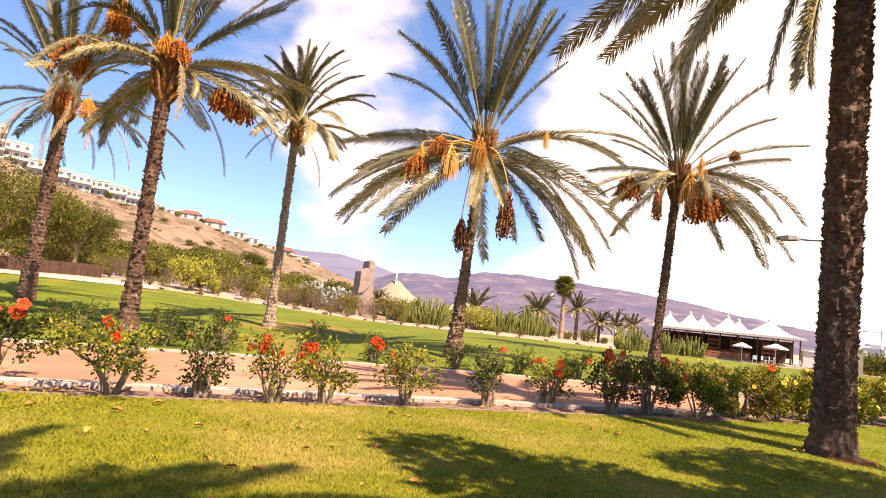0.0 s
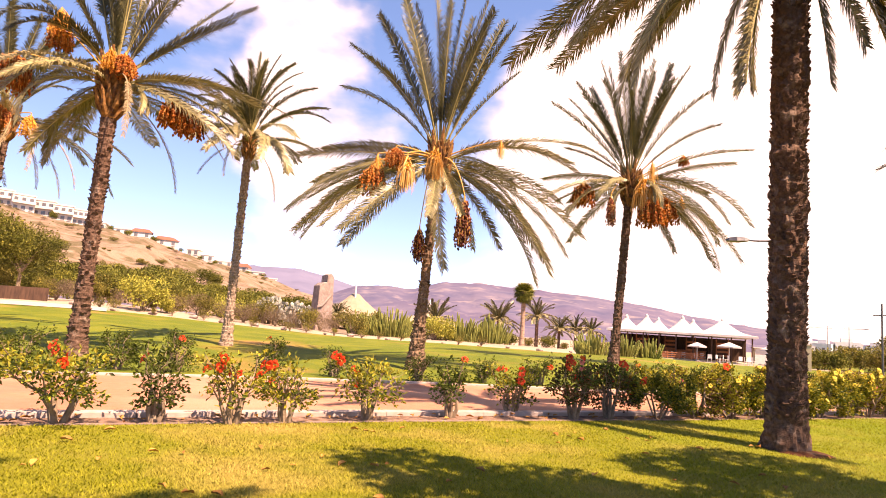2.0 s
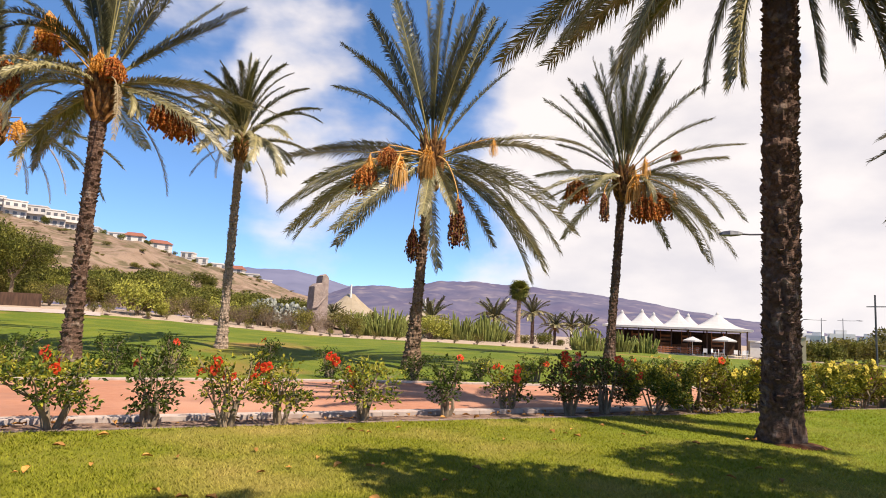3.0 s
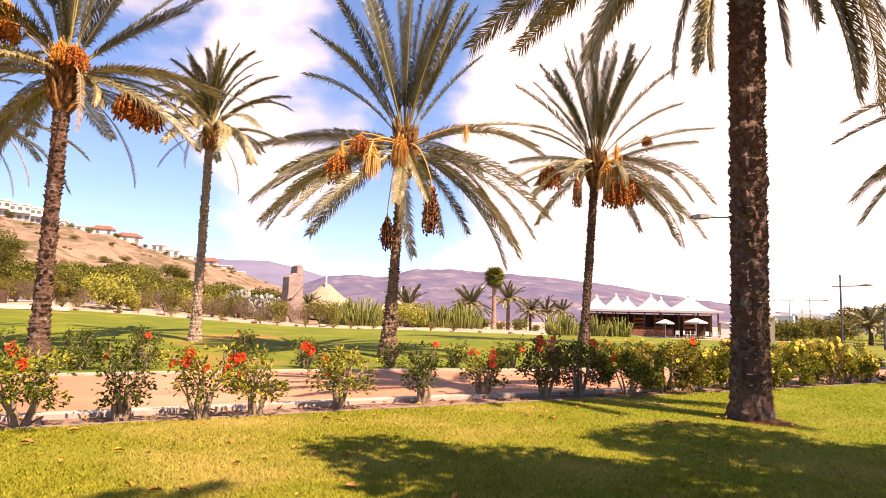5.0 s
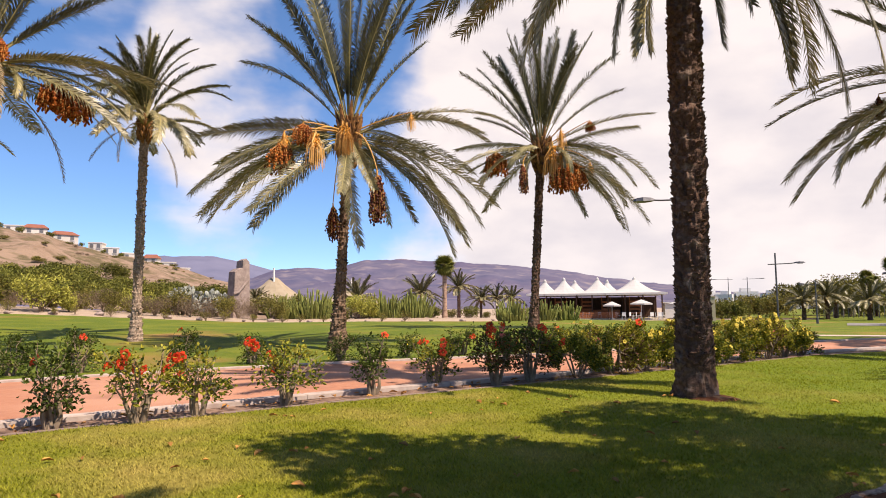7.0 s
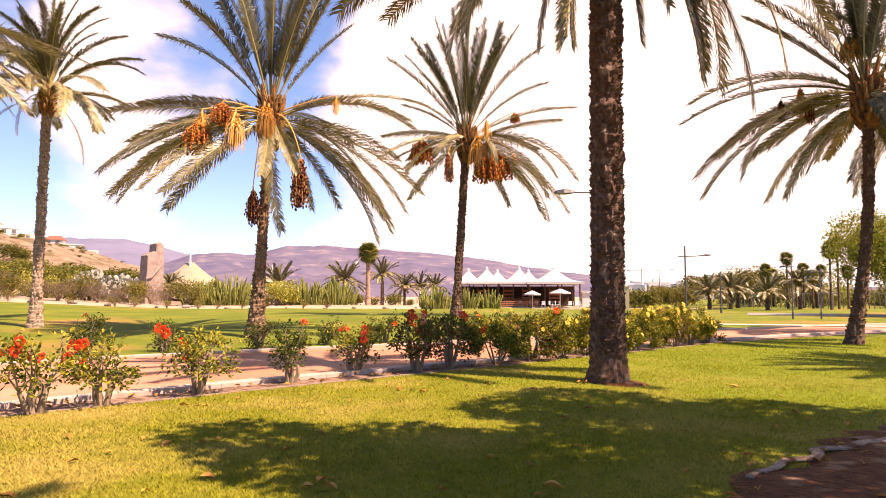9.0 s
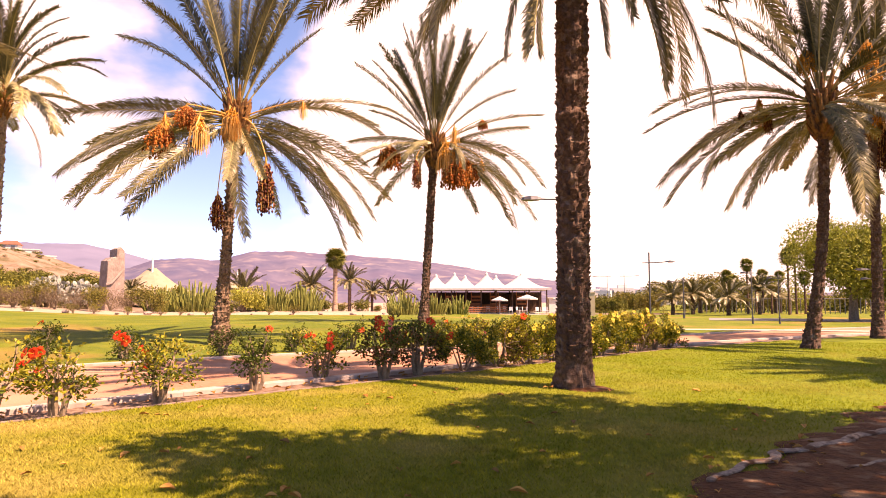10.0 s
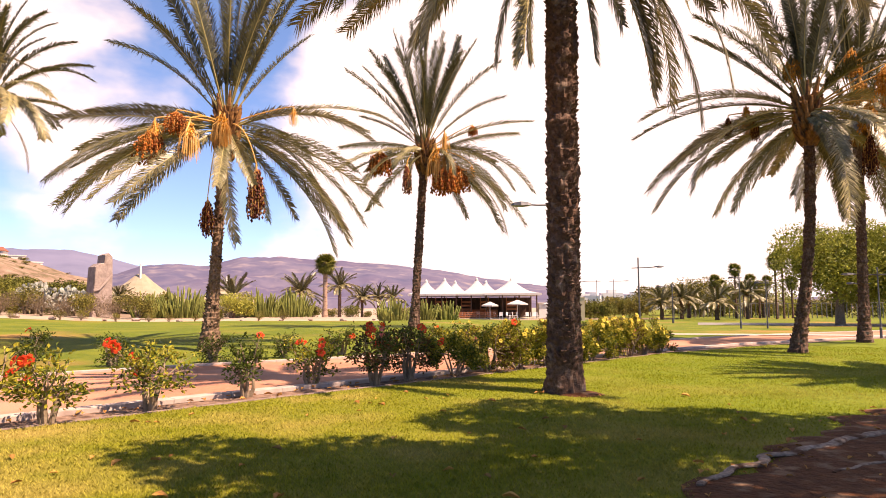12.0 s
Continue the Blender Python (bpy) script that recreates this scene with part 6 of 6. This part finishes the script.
def build_range(name, profile, r, az0, az1, mat, seed, label, rough=1.0):
    verts, faces, cols, rows = [], [], int((az1 - az0) * 3), 26
    for i in range(cols + 1):
        az = az0 + (az1 - az0) * i / cols
        top = r * math.tan(radians(profile(az) + 0.10 * rough * noise.noise((az * 0.9, seed, 0)) + 0.05 * rough * noise.noise((az * 3.1, seed, 2))))
        for k in range(rows + 1):
            t = k / rows
            rr = r * (0.52 + 0.48 * t)
            x, y = polar(az, rr)
            fold = noise.ridged_multi_fractal((x * 0.0042 + seed, y * 0.0042, 0.3), 0.9, 2.1, 4, 0.9, 2.0) - 1.0
            z = top * (0.10 + 0.90 * t ** 1.5) + 22 * rough * fold * math.sin(math.pi * min(1, t * 1.02)) - (60 if k == 0 else 0)
            verts.append((x, y, z))
    for i in range(cols):
        for k in range(rows):
            a = i * (rows + 1) + k
            faces.append((a, a + rows + 1, a + rows + 2, a + 1))
    tagged(new(name, mesh_of(name, verts, faces, mat, smooth=True)), label, "mountain", kind="structure")


NEAR_RANGE = along_of([(-40, 2.0), (-22, 2.2), (-18, 2.8), (-16.5, 3.35), (-14.4, 3.65), (-11.4, 3.5), (-8.5, 4.35), (-5, 4.4), (-1.5, 4.15), (3, 3.9), (7.8, 3.4), (12.2, 2.65), (17.5, 1.85), (21, 1.3), (28, 0.9), (40, 0.7), (70, 0.6)])
FAR_RANGE = along_of([(-60, 4.0), (-30, 4.3), (-24.4, 4.45), (-21.5, 4.55), (-19, 4.1), (-16.4, 3.4), (-13, 2.6), (-8, 2.0), (10, 1.2)])
build_range("mountain_range", NEAR_RANGE, 2500, -40, 70, M_MOUNT, 1.7, "mountain range with painted purple haze and pale fields")
build_range("backdrop_mountains", FAR_RANGE, 3600, -60, 10, M_MOUNT_FAR, 8.2, "far mountains with blue haze painted in")
# ---------------------------------------------------------------- grass, dirt, fallen leaves


def dirt_track():
    """Bare trodden dirt beside the camera; pale sun-fleck ridges are added further down."""
    verts, faces = [], []
    mid = along_of([(0, 1.7), (4, 2.4), (5.2, 2.75), (8, 3.05), (11, 2.6), (20, 2.0), (40, 1.0)])
    n = 220
    for i in range(n + 1):
        s = 2.0 + 38 * i / n
        lo, hi = -9.0, mid(s) + 0.55 * noise.noise((s * 0.8, 1.5, 0)) + 0.30 * noise.noise((s * 3.1, 2.5, 0))
        for k in range(9):
            x, y = path_xy(s, lo + (hi - lo) * (0, 0.2, 0.4, 0.6, 0.8, 0.9, 0.96, 0.985, 1)[k])
            verts.append((x, y, height(x, y) + (0.006 if k == 8 else 0.03) + 0.015 * noise.noise((x * 2, y * 2, 0))))
    for i in range(n):
        for k in range(8):
            a = i * 9 + k
            faces.append((a, a + 9, a + 10, a + 1))
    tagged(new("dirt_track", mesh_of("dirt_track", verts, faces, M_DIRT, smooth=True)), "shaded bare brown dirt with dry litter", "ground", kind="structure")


dirt_track()

def grass_patch():
    """Short mown blades over the part of the lawn that is seen close by."""
    rng = np.random.default_rng(12)
    n = 560000
    az, r = np.radians(rng.uniform(-52, 50, n)), 3.3 + 25.0 * rng.random(n) ** 1.6
    x, y = r * np.sin(az), r * np.cos(az)
    s, w = 0.829 * x + 0.559 * y, -0.559 * x + 0.829 * y
    edge = np.interp(s, *zip(*[(q, FRONT(q)) for q in np.arange(-40, 60, 1.0)]))
    track = np.interp(s, (0, 4, 5.2, 8, 11, 20, 40), (1.7, 2.4, 2.75, 3.05, 2.6, 2.0, 1.0))
    keep = (w < edge - 0.04) & ((s < 2) | (w > track + rng.normal(0, 0.4, n)))
    x, y, r = x[keep], y[keep], r[keep]
    n = len(x)
    tall = rng.uniform(0.018, 0.042, n)
    wide = rng.uniform(0.003, 0.006, n) * (0.7 + r * 0.11)
    a = rng.uniform(0, math.tau, n)
    lean = rng.uniform(0.5, 1.8, n) * tall
    z = np.array([0.02 * noise.noise((px * 0.7, py * 0.7, 3.0)) - 0.006 for px, py in zip(x, y)])
    sx, sy = -np.sin(a) * wide, np.cos(a) * wide
    verts = np.stack([np.stack([x - sx, y - sy, z], 1), np.stack([x + sx, y + sy, z], 1), np.stack([x + np.cos(a) * lean, y + np.sin(a) * lean, z + tall], 1)], 1).reshape(-1, 3)
    me = mesh_of("grass_blades", verts.tolist(), np.arange(3 * n).reshape(-1, 3).tolist(), M_BLADE)
    tagged(new("grass_blades", me), "short mown grass blades, green and straw coloured", "grass", kind="stuff")


grass_patch()


def bare_ring():
    """Trodden bare earth round the foot of the nearest palm."""
    verts, faces = [(0, 0, 0.035)], []
    for k in range(28):
        a = k * math.tau / 28
        for r, z in ((0.26, 0.02), (0.42, -0.012)):
            rr = r * (1 + 0.28 * noise.noise((math.cos(a) * 1.5, math.sin(a) * 1.5, 7.0)))
            verts.append((math.cos(a) * rr, math.sin(a) * rr, z))
    for k in range(28):
        p, q = 1 + 2 * k, 1 + 2 * ((k + 1) % 28)
        faces += [(0, p, q), (p, p + 1, q + 1, q)]
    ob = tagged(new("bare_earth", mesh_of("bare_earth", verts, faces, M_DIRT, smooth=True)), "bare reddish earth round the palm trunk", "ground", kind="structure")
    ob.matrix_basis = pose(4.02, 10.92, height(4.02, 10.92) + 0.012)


bare_ring()


def litter_leaf(seed):
    rnd = random.Random(seed)
    b = Build()
    n = 6
    left, mid, right = [], [], []
    for i in range(n + 1):
        t = i / n
        w = 0.045 * math.sin(math.pi * (0.06 + 0.9 * t))
        curl = 0.03 * math.sin(math.pi * t) + rnd.uniform(0, 0.006)
        mid.append(Vector((0.16 * (t - 0.5), 0, curl * 0.3)))
        left.append(Vector((0.16 * (t - 0.5), w, curl + 0.02 * rnd.random())))
        right.append(Vector((0.16 * (t - 0.5), -w, curl + 0.02 * rnd.random())))
    b.v = left + mid + right
    for i in range(n):
        b.f += [(i, i + 1, n + 2 + i, n + 1 + i), (n + 1 + i, n + 2 + i, 2 * n + 3 + i, 2 * n + 2 + i)]
    b.s = [0] * len(b.f)
    return b.mesh("fallen_leaf", M_DRYLEAF)


def fleck_ridge(points, wide, seed):
    """A flat knotty half-buried root ridge, its paleness painted for sun flecks along it."""
    ob = thing("fleck_root_ridge", *points[0], None, 0, "half-buried root ridge, pale for the sun flecks on it", "root", "surface roots")
    knots, radii, n = [], [], 60
    for i in range(n + 1):
        t = i / n * (len(points) - 1)
        k = min(int(t), len(points) - 2)
        at = Vector((*points[k], 0)).lerp(Vector((*points[k + 1], 0)), t - k) - Vector((*points[0], 0))
        wob = Vector((noise.noise((t * 2.3, seed, 0)), noise.noise((t * 2.3, seed, 4)), 0)) * 0.12
        rr = wide * (1 - 0.6 * i / n) * (1 + 0.5 * noise.noise((t * 9, seed, 2)))
        knots.append(at + wob + Vector((0, 0, 0.02 * noise.noise((t * 4, seed, 7)))))
        radii.append(max(rr, 0.008))
    b = Build()
    b.tube(knots, radii, 9)
    child("root", b.mesh("root", M_FLECK_RIDGE), ob, Matrix.Translation((0, 0, 0.03)) @ Matrix.Diagonal((1, 1, 0.42, 1)))


fleck_ridge(((7.2, 7.25), (5.74, 6.66), (4.42, 6.1), (3.74, 5.7), (2.9, 5.15)), 0.085, 3)
fleck_ridge(((7.0, 6.5), (5.9, 6.2), (5.0, 5.6), (4.3, 5.3)), 0.05, 8)

LITTER = [litter_leaf(i) for i in range(4)]
rl = random.Random(31)
for k in range(100):
    az, r = rl.uniform(-48, 46), 4.2 + 7.5 * rl.random()
    x, y = polar(az, r)
    if -0.559 * x + 0.829 * y > 9.3:
        continue
    ob = tagged(new("fallen_leaf", LITTER[k % 4]), "curled dry orange-brown leaf on the grass", "leaf", "fallen leaves")
    ob.matrix_basis = pose(x, y, height(x, y) + 0.02, rl.uniform(-15, 15), rl.uniform(-15, 15), rl.uniform(0, 360)) @ Matrix.Scale(rl.uniform(0.35, 0.9), 4)
for k in range(150):
    s = rl.uniform(3.5, 12)
    x, y = path_xy(s, rl.uniform(-0.5, 3.0))
    ob = tagged(new("dirt_leaf", LITTER[k % 4]), "dry brown leaf lying on the bare dirt", "leaf", "fallen leaves on the dirt")
    ob.matrix_basis = pose(x, y, height(x, y) + 0.03, rl.uniform(-20, 20), rl.uniform(-20, 20), rl.uniform(0, 360)) @ Matrix.Scale(rl.uniform(0.25, 0.7), 4)
for k in range(120):
    s = rl.uniform(-9, 14)
    x, y = path_xy(s, FRONT(s) + rl.uniform(0.1, 0.85))
    ob = tagged(new("bed_leaf", LITTER[k % 4]), "dry leaf lying in the soil bed", "leaf", "fallen leaves in the bed")
    ob.matrix_basis = pose(x, y, height(x, y) + 0.0, rl.uniform(-20, 20), rl.uniform(-20, 20), rl.uniform(0, 360)) @ Matrix.Scale(rl.uniform(0.4, 0.9), 4)
